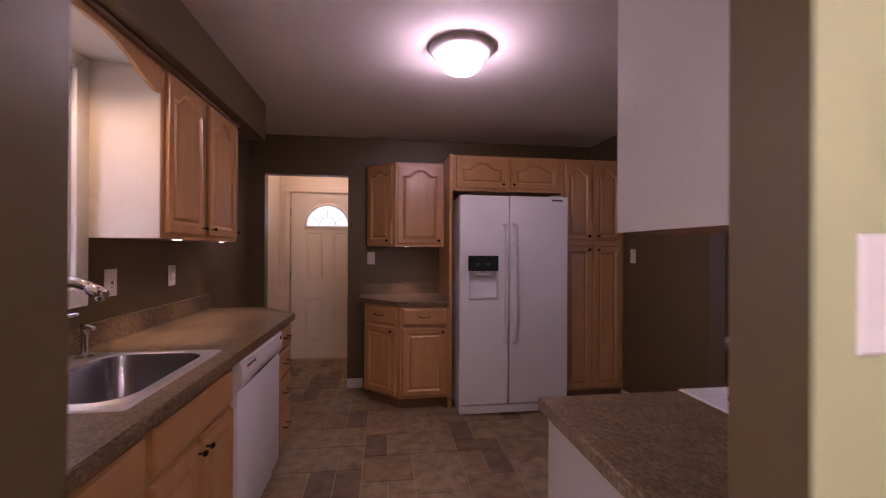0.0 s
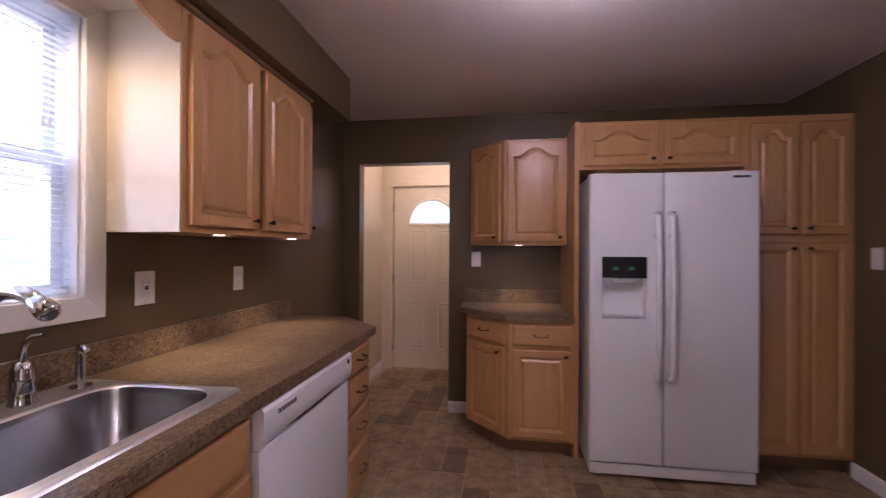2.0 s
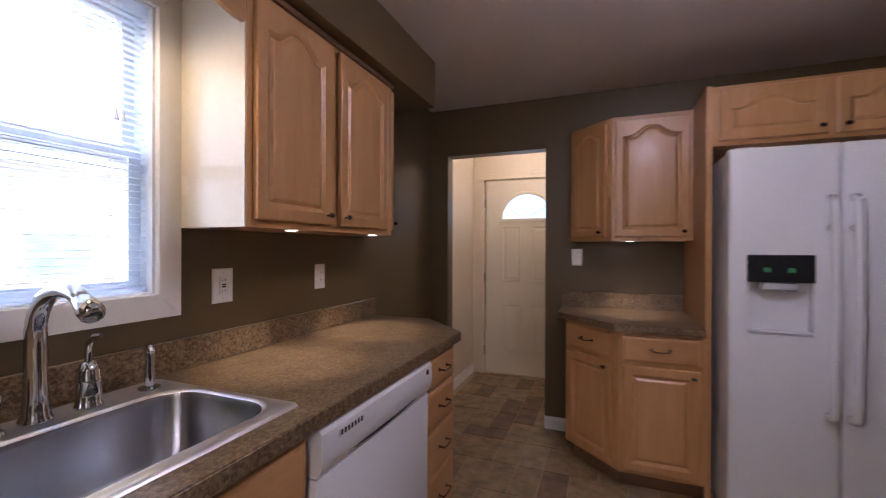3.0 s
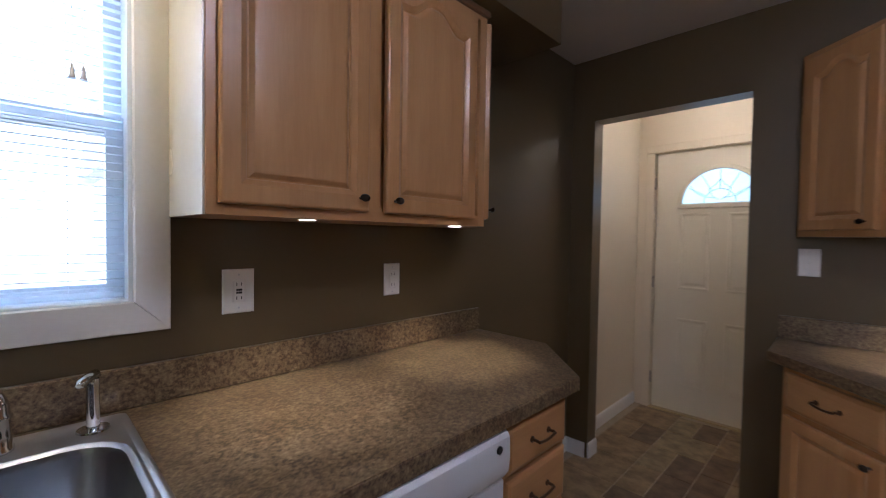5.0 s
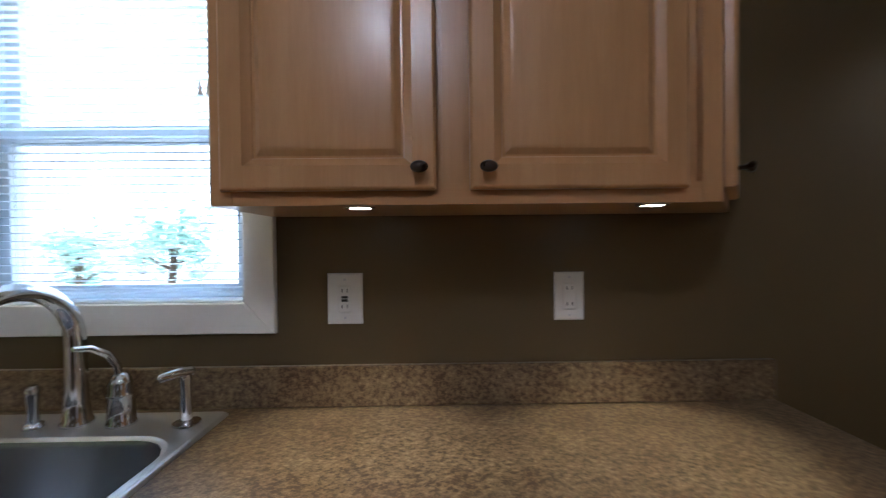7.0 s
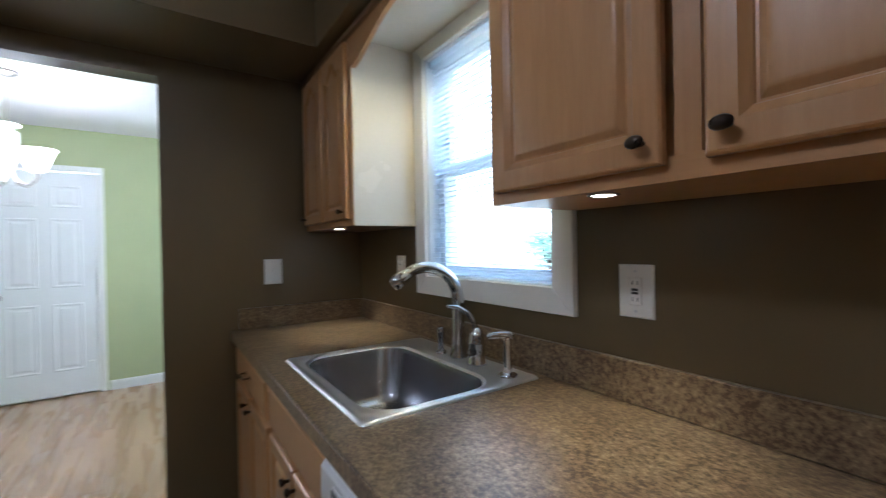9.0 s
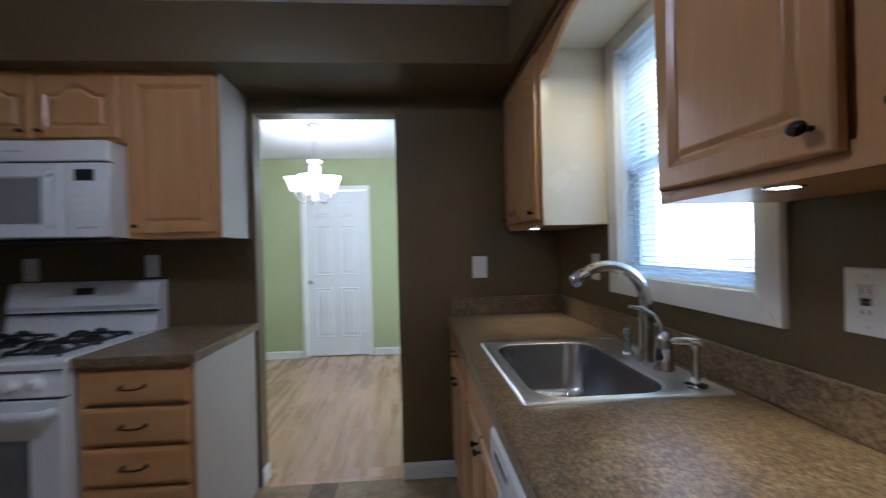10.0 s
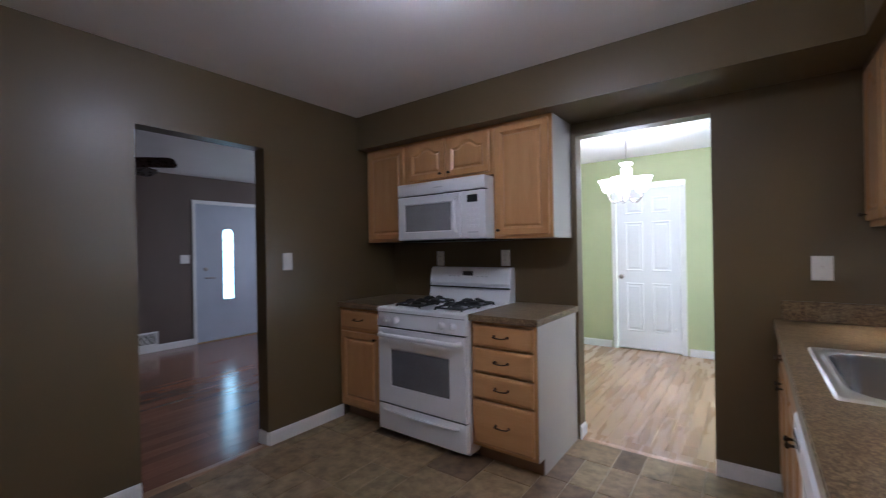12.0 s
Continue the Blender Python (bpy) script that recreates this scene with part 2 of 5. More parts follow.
BLIND = surface("white_blind_slat", (0.74, 0.79, 0.84), (0.79, 0.84, 0.89), 0.45, 10.0, bump=0.0)
bn = BLIND.node_tree
tr = bn.nodes.new("ShaderNodeBsdfTranslucent")
tr.inputs["Color"].default_value = (0.88, 0.92, 0.96, 1)
mx = bn.nodes.new("ShaderNodeMixShader")
mx.inputs[0].default_value = 0.8
bn.links.new(bn.nodes["Principled BSDF"].outputs[0], mx.inputs[1])
bn.links.new(tr.outputs[0], mx.inputs[2])
bn.links.new(mx.outputs[0], bn.nodes["Material Output"].inputs["Surface"])
VINYL = surface("white_vinyl_sash", (0.72, 0.76, 0.81), (0.77, 0.81, 0.86), 0.4, 8.0, bump=0.0)
GRASS = surface("lawn", (0.05, 0.10, 0.02), (0.10, 0.16, 0.04), 0.9, 0.7, fine=30, bump=0.4, world_space=True)
BARK = surface("bark", (0.06, 0.045, 0.03), (0.12, 0.09, 0.065), 0.9, 14.0, (1, 1, 0.3), bump=0.5)
LEAF = surface("leaves", (0.34, 0.52, 0.46), (0.44, 0.64, 0.56), 0.6, 3.0, random_tint=0.0, bump=0.0)
TEAL_GLASS = surface("teal_tinted_glass", (0.20, 0.42, 0.40), (0.26, 0.50, 0.47), 0.15, 2.0, bump=0.0)
SIDING = surface("white_siding", (0.78, 0.80, 0.80), (0.83, 0.85, 0.85), 0.6, 2.0)
CONCRETE = surface("pale_concrete", (0.52, 0.51, 0.48), (0.60, 0.59, 0.56), 0.85, 1.5, fine=40, bump=0.15, world_space=True)
ROOFING = surface("grey_shingles", (0.42, 0.43, 0.43), (0.50, 0.51, 0.51), 0.9, 6.0, bump=0.3)


# ---- mesh helpers ----
class Shape:
    """Collects simple solids into one bmesh."""

    def __init__(self):
        self.bm = bmesh.new()

    def box(self, x0, x1, y0, y1, z0, z1, bevel=0.0, seg=1):
        vs = [self.bm.verts.new(c) for c in ((x0, y0, z0), (x1, y0, z0), (x1, y1, z0), (x0, y1, z0),
                                             (x0, y0, z1), (x1, y0, z1), (x1, y1, z1), (x0, y1, z1))]
        fs = [self.bm.faces.new([vs[i] for i in f]) for f in
              ((3, 2, 1, 0), (4, 5, 6, 7), (0, 1, 5, 4), (1, 2, 6, 5), (2, 3, 7, 6), (3, 0, 4, 7))]
        if bevel:
            es = list({e for f in fs for e in f.edges})
            bmesh.ops.bevel(self.bm, geom=es, offset=bevel, segments=seg, affect="EDGES", profile=0.5)
        return self

    def rings(self, loops, close_first=True, close_last=True):
        """Skins a list of closed loops that have the same number of points."""
        made = [[self.bm.verts.new(p) for p in lp] for lp in loops]
        n = len(made[0])
        for a, b in zip(made, made[1:]):
            for i in range(n):
                j = (i + 1) % n
                self.bm.faces.new((a[i], a[j], b[j], b[i]))
        if close_first:
            self.bm.faces.new(made[0][::-1])
        if close_last:
            self.bm.faces.new(made[-1])
        return self

    def prism(self, outline, z0, z1, chamfer=0.0):
        """An upright prism over an outline in x and y, with chamfered rims."""
        if not chamfer:
            return self.rings([[(x, y, z0) for x, y in outline], [(x, y, z1) for x, y in outline]])
        inn = inset(outline, chamfer)
        return self.rings([[(x, y, z0) for x, y in inn], [(x, y, z0 + chamfer) for x, y in outline],
                           [(x, y, z1 - chamfer) for x, y in outline], [(x, y, z1) for x, y in inn]])

    def lathe(self, profile, centre=(0, 0, 0), seg=20, axis="z", caps=True):
        loops = []
        for r, h in profile:
            lp = []
            for i in range(seg):
                a = 2 * math.pi * i / seg
                u, v = r * math.cos(a), r * math.sin(a)
                p = {"z": (u, v, h), "y": (u, -h, v), "x": (h, u, v)}[axis]
                lp.append((p[0] + centre[0], p[1] + centre[1], p[2] + centre[2]))
            loops.append(lp)
        return self.rings(loops, caps, caps)

    def tube(self, points, radius, seg=10):
        """A round bar along points; radius is a number or one for each point."""
        pts = [Vector(p) for p in points]
        rad = radius if isinstance(radius, (list, tuple)) else [radius] * len(pts)
        up = Vector((0.13, 0.31, 0.94))
        loops = []
        for i, p in enumerate(pts):
            d = (pts[min(i + 1, len(pts) - 1)] - pts[max(i - 1, 0)]).normalized()
            u = d.cross(up)
            u = u.normalized() if u.length > 1e-4 else Vector((1, 0, 0))
            v = d.cross(u).normalized()
            loops.append([p + rad[i] * (math.cos(2 * math.pi * k / seg) * u + math.sin(2 * math.pi * k / seg) * v) for k in range(seg)])
        return self.rings(loops)


def inset(outline, d):
    """An outline moved inwards by d (for convex outlines that run anticlockwise)."""
    n, out = len(outline), []
    for i in range(n):
        a, b, c = (Vector(outline[k % n]) for k in (i - 1, i, i + 1))
        e1, e2 = (b - a).normalized(), (c - b).normalized()
        n1, n2 = Vector((-e1.y, e1.x)), Vector((-e2.y, e2.x))
        s = (n1 + n2) / max(0.2, 1 + n1.dot(n2))
        q = b + s * d
        out.append((q.x, q.y))
    return out


def mesh_of(shape, name, smooth=0):
    bmesh.ops.recalc_face_normals(shape.bm, faces=shape.bm.faces)
    me = bpy.data.meshes.new(name)
    shape.bm.to_mesh(me)
    shape.bm.free()
    if smooth:
        me.polygons.foreach_set("use_smooth", [True] * len(me.polygons))
        me.set_sharp_from_angle(angle=radians(smooth))
    return me


def part(name, shape, material, parent=None, label="", m=None, smooth=0):
    """One mesh object, under a thing or a part."""
    me = shape if isinstance(shape, bpy.types.Mesh) else mesh_of(shape, name, smooth)
    ob = new(name, me)
    if not me.materials:
        me.materials.append(material)
    if parent is not None:
        ob.parent = parent
    if m is not None:
        ob.matrix_basis = m
    if label:
        tagged(ob, label)
    return ob


def thing(name, m, label, category, group="", kind=""):
    ob = new(name)
    ob.empty_display_size = 0.1
    ob.matrix_basis = m
    return tagged(ob, label, category, group, kind)


def setting(name, shape, material, label, category, m=None, smooth=0):
    return tagged(part(name, shape, material, None, "", m, smooth), label, category, kind="structure")


def rect_hole(shape, w, h, t, hole, depth, edge=0.004, back=True):
    """A slab from (0,0,0) to (w,t,h), front at y=0, with a pocket of that depth at hole=(x0,x1,z0,z1)."""
    x0, x1, z0, z1 = hole
    e = edge
    outer = lambda y, d: [(d, y, d), (w - d, y, d), (w - d, y, h - d), (d, y, h - d)]
    inner = lambda y, d: [(x0 + d, y, z0 + d), (x1 - d, y, z0 + d), (x1 - d, y, z1 - d), (x0 + d, y, z1 - d)]
    shape.rings([outer(t, 0), outer(e, 0), outer(0, e), inner(0, -e), inner(e, 0), inner(depth, 0)], back, True)
    return shape
# ---- the large structure ----
T = THICK
# kitchen walls
s = Shape()
x0, x1 = WEST - 0.15, WEST
wy0, wy1, wz0, wz1 = WIN_S + 0.075, WIN_N - 0.075, WIN_B + 0.07, WIN_T - 0.07
s.box(x0, x1, SOUTH - T, wy0, 0, CEIL).box(x0, x1, wy1, NORTH + 0.065, 0, CEIL)
s.box(x0, x1, wy0, wy1, 0, wz0).box(x0, x1, wy0, wy1, wz1, CEIL)
setting("wall_west", s, TAUPE, "dark taupe painted wall behind the sink counter", "wall")
s = Shape()
s.box(WEST, DOOR_W, SOUTH - T + 0.006, SOUTH, 0, CEIL).box(DOOR_E, EAST, SOUTH - T + 0.006, SOUTH, 0, CEIL)
s.box(DOOR_W, DOOR_E, SOUTH - T + 0.006, SOUTH, HEAD, CEIL)
setting("wall_south", s, TAUPE, "dark taupe painted wall with the opening to the dining room", "wall")
s = Shape()
s.box(WEST, DOOR_W, SOUTH - T, SOUTH - T + 0.006, 0, CEIL).box(DOOR_E, EAST, SOUTH - T, SOUTH - T + 0.006, 0, CEIL)
s.box(DOOR_W, DOOR_E, SOUTH - T, SOUTH - T + 0.006, HEAD, CEIL)
setting("wall_dining_north", s, LIME, "lime green painted wall of the dining room", "wall")
s = Shape()
s.box(WEST, HALL_W, NORTH, NORTH + T, 0, CEIL).box(HALL_E, EAST + T, NORTH, NORTH + T, 0, CEIL)
s.box(HALL_W, HALL_E, NORTH, NORTH + T, HALL_HEAD, CEIL)
setting("wall_north", s, TAUPE, "dark taupe painted wall with the opening to the back hall", "wall")
s = Shape()
s.box(EAST, EAST + T, SOUTH - T, LIVE_S, 0, CEIL).box(EAST, EAST + T, LIVE_N, NORTH, 0, CEIL)
s.box(EAST, EAST + T, LIVE_S, LIVE_N, LIVE_HEAD, CEIL)
setting("wall_east", s, TAUPE, "dark taupe painted wall with the opening to the living room", "wall")
setting("ceiling", Shape().box(WEST - 0.15, EAST + T, SOUTH - T, NORTH + T, CEIL, CEIL + 0.1), CEILING,
        "off-white painted kitchen ceiling", "ceiling")
# the soffit over the wall cabinets
s = Shape().prism([(WEST, SOUTH), (EAST, SOUTH), (EAST, 0.962), (-0.875, 0.962), (-0.875, 3.33), (WEST, 3.33)], SOFFIT, CEIL)
setting("soffit", s, TAUPE, "dark taupe boxed soffit above the wall cabinets", "soffit")
# hall
s = Shape()
s.box(WEST - 0.15, WEST, NORTH + 0.065, HALL_END + 0.1, 0, CEIL)
setting("wall_hall_west", s, CREAM, "cream painted wall of the back hall", "wall")
setting("wall_hall_lining", Shape().box(WEST, HALL_W, NORTH + T, NORTH + T + 0.006, 0, CEIL).box(
    HALL_E, 1.2, NORTH + T, NORTH + T + 0.006, 0, CEIL).box(HALL_W, HALL_E, NORTH + T, NORTH + T + 0.006, HALL_HEAD, CEIL), CREAM,
        "cream painted hall side of the kitchen wall", "wall")
HD0, HD1 = -1.125, -0.24  # the back door
s = Shape()
s.box(WEST, HD0, HALL_END, HALL_END + 0.12, 0, CEIL).box(HD1, 1.2, HALL_END, HALL_END + 0.12, 0, CEIL)
s.box(HD0, HD1, HALL_END, HALL_END + 0.12, 2.04, CEIL)
setting("wall_hall_north", s, CREAM, "cream painted wall round the back door", "wall")
setting("wall_hall_east", Shape().box(1.2, 1.3, NORTH + T, HALL_END + 0.1, 0, CEIL), CREAM, "cream painted end wall of the hall", "wall")
setting("ceiling_hall", Shape().box(WEST - 0.15, 1.3, NORTH + T, HALL_END + 0.12, CEIL, CEIL + 0.1), CEILING, "off-white hall ceiling", "ceiling")
# dining room
s = Shape()
DD0, DD1 = 0.13, 0.967  # the dining room's door, with its casing
s.box(-1.25, DD0 + 0.04, DINE_END - 0.1, DINE_END, 0, CEIL).box(DD1 - 0.04, 2.6, DINE_END - 0.1, DINE_END, 0, CEIL)
s.box(DD0 + 0.04, DD1 - 0.04, DINE_END - 0.1, DINE_END, 2.06, CEIL)
setting("wall_dining_south", s, LIME, "lime green painted wall round a white door", "wall")
s = Shape()
s.box(-1.40, -1.25, -2.41, -1.7, 0, CEIL).box(-1.40, -1.25, -0.3, SOUTH - T, 0, CEIL)
s.box(-1.40, -1.25, -1.7, -0.3, 0, 0.85).box(-1.40, -1.25, -1.7, -0.3, 2.1, CEIL)
setting("wall_dining_west", s, LIME, "lime green painted wall with an added, unseen window opening", "wall")
setting("wall_dining_east", Shape().box(2.6, 2.7, -2.41, SOUTH - T, 0, CEIL), LIME, "lime green painted wall", "wall")
setting("ceiling_dining", Shape().box(-1.4, 2.7, -2.41, SOUTH - T, CEIL, CEIL + 0.1), CEILING, "white dining room ceiling", "ceiling")
# living room
LD0, LD1 = -0.30, 0.64  # the front door
s = Shape()
s.box(LIVE_END, LIVE_END + 0.12, -1.6, LD0, 0, CEIL).box(LIVE_END, LIVE_END + 0.12, LD1, 5.5, 0, CEIL)
s.box(LIVE_END, LIVE_END + 0.12, LD0, LD1, 2.06, CEIL)
setting("wall_living_east", s, GREY_BROWN, "dark grey-brown painted wall round the front door", "wall")
s = Shape()
s.box(2.7, LIVE_END, -1.7, -1.6, 0, 0.85).box(2.7, LIVE_END, -1.7, -1.6, 2.1, CEIL)
s.box(2.7, 3.2, -1.7, -1.6, 0.85, 2.1).box(4.8, LIVE_END, -1.7, -1.6, 0.85, 2.1)
setting("wall_living_north", Shape().box(2.27, LIVE_END, 5.5, 5.62, 0, CEIL), GREY_BROWN, "dark grey-brown painted wall", "wall")
setting("wall_living_south", s, GREY_BROWN, "dark grey-brown painted wall with an added, unseen window opening", "wall")
s = Shape()
s.box(EAST + T, EAST + T + 0.006, SOUTH - T, LIVE_S, 0, CEIL).box(EAST + T, EAST + T + 0.006, LIVE_N, 5.5, 0, CEIL)
s.box(EAST + T, EAST + T + 0.006, LIVE_S, LIVE_N, LIVE_HEAD, CEIL)
s.box(2.7, 2.706, -1.6, SOUTH - T, 0, CEIL).box(EAST + T + 0.006, 2.706, SOUTH - T - 0.002, SOUTH - T + 0.004, 0, CEIL)
setting("wall_living_west", s, GREY_BROWN, "dark grey-brown painted wall of the living room", "wall")
setting("ceiling_living", Shape().box(EAST + T, LIVE_END + 0.12, -1.7, 5.62, CEIL, CEIL + 0.1), CEILING, "off-white living room ceiling", "ceiling")


# baseboards: white, 9 cm, with a rounded top
def baseboard(x, y, length, turn, label="white painted baseboard"):
    prof = [(0, 0), (0, 0.07), (0.004, 0.084), (0.009, 0.09), (0.013, 0.09), (0.013, 0)]
    sh = Shape().rings([[(0, -0.013 + p, z) for p, z in prof], [(length, -0.013 + p, z) for p, z in prof]])
    return setting("baseboard", sh, WHITE_TRIM, label, "baseboard", pose(x, y, 0, 0, 0, turn))


baseboard(EAST, LIVE_S, LIVE_S - 1.16, -90, "white baseboard along the taupe wall beside the range")
baseboard(EAST, 3.56, 3.56 - LIVE_N, -90, "white baseboard along the taupe wall beside the pantry")
baseboard(DOOR_W, SOUTH, DOOR_W + 0.62, 180, "short white baseboard beside the dining room opening")
baseboard(HALL_E, NORTH, 0.15, 0, "short white baseboard beside the back hall opening")
baseboard(HALL_W, NORTH, T, 90)
baseboard(WEST, 3.25, NORTH - 3.25, 90, "white baseboard under the end of the counter")
baseboard(-1.25, NORTH, 0.125, 0)
baseboard(WEST, NORTH + T, HALL_END - NORTH - T, 90, "cream-lit white baseboard in the hall")
baseboard(DD0 - 0.02, DINE_END, DD0 + 1.23, 180, "white baseboard on the lime wall")
baseboard(2.6, DINE_END, 2.6 - DD1 - 0.02, 180, "white baseboard on the lime wall")
baseboard(EAST + T + 0.008, 5.5, LIVE_END - EAST - T - 0.022, 0, "white baseboard along the far living room wall")
baseboard(LIVE_END, 5.486, 5.486 - LD1 - 0.05, -90, "white baseboard on the living room wall")
baseboard(LIVE_END, LD0 - 0.05, 1.1, -90, "white baseboard on the living room wall")
baseboard(DOOR_E, SOUTH - 0.002, T - 0.01, -90, "white baseboard end in the opening")
baseboard(EAST + T, LIVE_S, T, 180, "white baseboard end in the living room opening")
# ---- cabinets ----
def panel_door(w, h, arch=0.0, t=0.020, rail=0.058):
    """A framed door with a raised panel; arch lifts the middle of the panel's top into a cathedral curve. Front at y=0, back at y=t."""
    z_top = h - rail - arch
    ins = [(rail, rail), (w - rail, rail), (w - rail, z_top)]
    out = [(0, 0), (w, 0), (w, h)]
    steps = 14 if arch else 0
    for i in range(1, steps):
        u = i / steps
        x = (w - rail) - u * (w - 2 * rail)
        # flat shoulders, then a smooth hump
        k = max(0.0, 1 - abs(2 * u - 1) / 0.78)
        z = z_top + arch * (0.5 - 0.5 * math.cos(math.pi * min(1.0, k * 1.15)))
        ins.append((x, z))
        out.append((x, h))
    ins.append((rail, z_top))
    out.append((0, h))
    cx, cz = w / 2, (rail + z_top + arch * 0.5) / 2
    wi, hi = w - 2 * rail, z_top + arch - rail

    def toward(pts, d):
        return [(cx + (x - cx) * (1 - 2 * d / wi), cz + (z - cz) * (1 - 2 * d / hi)) for x, z in pts]

    def shrink(pts, d):
        return [(min(max(x, d), w - d), min(max(z, d), h - d)) for x, z in pts]

    lay = lambda pts, y: [(x, y, z) for x, z in pts]
    loops = [lay(out, t), lay(out, 0.006), lay(shrink(out, 0.003), 0.0015), lay(shrink(out, 0.006), 0.0),
             lay(toward(ins, -0.016), 0.0), lay(toward(ins, -0.014), 0.0016), lay(toward(ins, -0.002), 0.0085), lay(toward(ins, 0.0), 0.0122),
             lay(toward(ins, 0.004), 0.0122), lay(toward(ins, 0.013), 0.0050), lay(toward(ins, 0.016), 0.0036), lay(toward(ins, 0.022), 0.0030)]
    return Shape().rings(loops)


def drawer_front(w, h, t=0.020):
    lay = lambda d, y: [(d, y, d), (w - d, y, d), (w - d, y, h - d), (d, y, h - d)]
    return Shape().rings([lay(0, t), lay(0, 0.009), lay(0.004, 0.004), lay(0.012, 0.001), lay(0.014, 0.0)])


def add_knob(parent, x, z, y=0.0):
    sh = Shape().lathe([(0.006, -0.001), (0.006, 0.010), (0.0075, 0.013), (0.0125, 0.017), (0.0145, 0.021), (0.0115, 0.026), (0.005, 0.028)],
                       (x, y, z), 14, "y")
    bmesh.ops.scale(sh.bm, vec=(1.08, 1.0, 0.74), verts=sh.bm.verts, space=Matrix.Translation((-x, -y, -z)))
    part("knob", sh, BRONZE, parent, "dark bronze round knob", smooth=50)


def add_pull(parent, x, z, y=0.0, w=0.086):
    """A dark bail pull: two posts and a bar that sags in the middle."""
    pts = [(x - w / 2, y, z + 0.004), (x - w / 2, y - 0.020, z + 0.004)]
    for i in range(9):
        u = i / 8
        pts.append((x - w / 2 + w * u, y - 0.024, z + 0.002 - 0.005 * math.sin(math.pi * u)))
    pts += [(x + w / 2, y - 0.020, z + 0.004), (x + w / 2, y, z + 0.004)]
    sh = Shape().tube(pts, 0.0042, 8)
    for sx in (-1, 1):
        sh.lathe([(0.009, 0.0), (0.009, 0.003), (0.005, 0.005)], (x + sx * w / 2, y, z + 0.004), 10, "y")
    part("pull", sh, AGED_BRONZE, parent, "aged bronze bail pull", smooth=50)


def add_door(cab, x, z, w, h, arch=0.0, knob=None, m=None):
    """A door of a cabinet whose front plane is y=0; knob is (x, z) on the door, or 'pull'."""
    d = part("door", panel_door(w, h, arch), MAPLE, cab, m=(m or Matrix()) @ pose(x, -0.021, z), smooth=25)
    if knob:
        add_knob(d, *knob)
    return d


def add_drawer(cab, x, z, w, h, pull=True, m=None):
    d = part("drawer_front", drawer_front(w, h), MAPLE_ACROSS, cab, m=(m or Matrix()) @ pose(x, -0.021, z), smooth=25)
    if pull:
        add_pull(d, w / 2, h / 2)
    return d


def cabinet(name, m, w, d, h, label, category="cabinet", group="", toe=0.0, stiles=(), rails=(), sides="", body_top=None, panel=MELAMINE):
    """A box with a face frame on its front (y=0) and a recessed toe kick below."""
    cab = thing(name, m, label, category, group)
    part("body", Shape().box(0.001, w - 0.001, 0.019, d, toe, body_top or h - 0.001), MAPLE, cab)
    sw = 0.038
    part("stile", Shape().box(0, sw, 0, 0.019, toe, h, 0.0015), MAPLE, cab)
    part("stile", Shape().box(w - sw, w, 0, 0.019, toe, h, 0.0015), MAPLE, cab)
    for x in stiles:
        part("stile", Shape().box(x - sw / 2, x + sw / 2, 0, 0.019, toe + sw, h - sw), MAPLE, cab)
    edges = [sw] + [x for k in sorted(stiles) for x in (k - sw / 2, k + sw / 2)] + [w - sw]
    for z in (toe, h - sw, *[r - sw / 2 for r in rails]):
        if z in (toe, h - sw):
            part("rail", Shape().box(sw, w - sw, 0.0005, 0.019, z, z + sw), MAPLE_ACROSS, cab)
        else:
            for a, b in zip(edges[::2], edges[1::2]):
                part("rail", Shape().box(a, b, 0.0005, 0.019, z, z + sw), MAPLE_ACROSS, cab)
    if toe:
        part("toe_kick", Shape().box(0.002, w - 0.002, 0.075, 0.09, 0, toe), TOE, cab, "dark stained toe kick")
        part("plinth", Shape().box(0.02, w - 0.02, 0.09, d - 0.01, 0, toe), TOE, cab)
    if "l" in sides:
        part("side_panel", Shape().box(-0.004, 0.0, 0.004, d, toe, h), panel, cab, "smooth white side panel")
    if "r" in sides:
        part("side_panel", Shape().box(w, w + 0.004, 0.004, d, toe, h), panel, cab, "smooth white side panel")
    return cab


UP_D, BASE_D = 0.301, 0.60
ZB = 1.391                     # underside of the wall cabinets on the sink wall
UH = SOFFIT - ZB
WG = "maple wall cabinets"
BG = "maple base cabinets"
HC = 0.876                     # top of the base cabinets

# sink wall: wall cabinet right of the window, with a slanted end
FX = -0.949
m = pose(FX, 2.003, ZB, 0, 0, 90)
w = 0.927
cab = cabinet("wall_cabinet", m, w, UP_D, UH, "maple two-door wall cabinet with arched panels and a slanted end", group=WG, stiles=(0.434,), sides="l")
dh = UH - 0.06
add_door(cab, 0.023, 0.025, 0.381, dh, 0.055, (0.352, 0.036))
add_door(cab, 0.464, 0.025, 0.390, dh, 0.055, (0.030, 0.036))
part("slanted_end", Shape().prism([(w, 0.0), (w + 0.20, 0.27), (w + 0.20, UP_D), (w, UP_D)], 0.0, UH), MAPLE, cab)
ang = math.degrees(math.atan2(0.27, 0.20))
ln = math.hypot(0.27, 0.20)
add_door(cab, 0.010, 0.028, ln - 0.03, dh, 0.04, (0.024, 0.036), pose(w, 0, 0, 0, 0, ang) @ pose(0, 0.0, 0))

# sink wall: wall cabinet left of the window
m = pose(FX, SOUTH + 0.002, ZB, 0, 0, 90)
w2 = 1.155 - SOUTH
cab = cabinet("wall_cabinet", m, w2, UP_D, UH, "maple wall cabinet with a white side beside the window", group=WG, stiles=(w2 / 2,), sides="r")
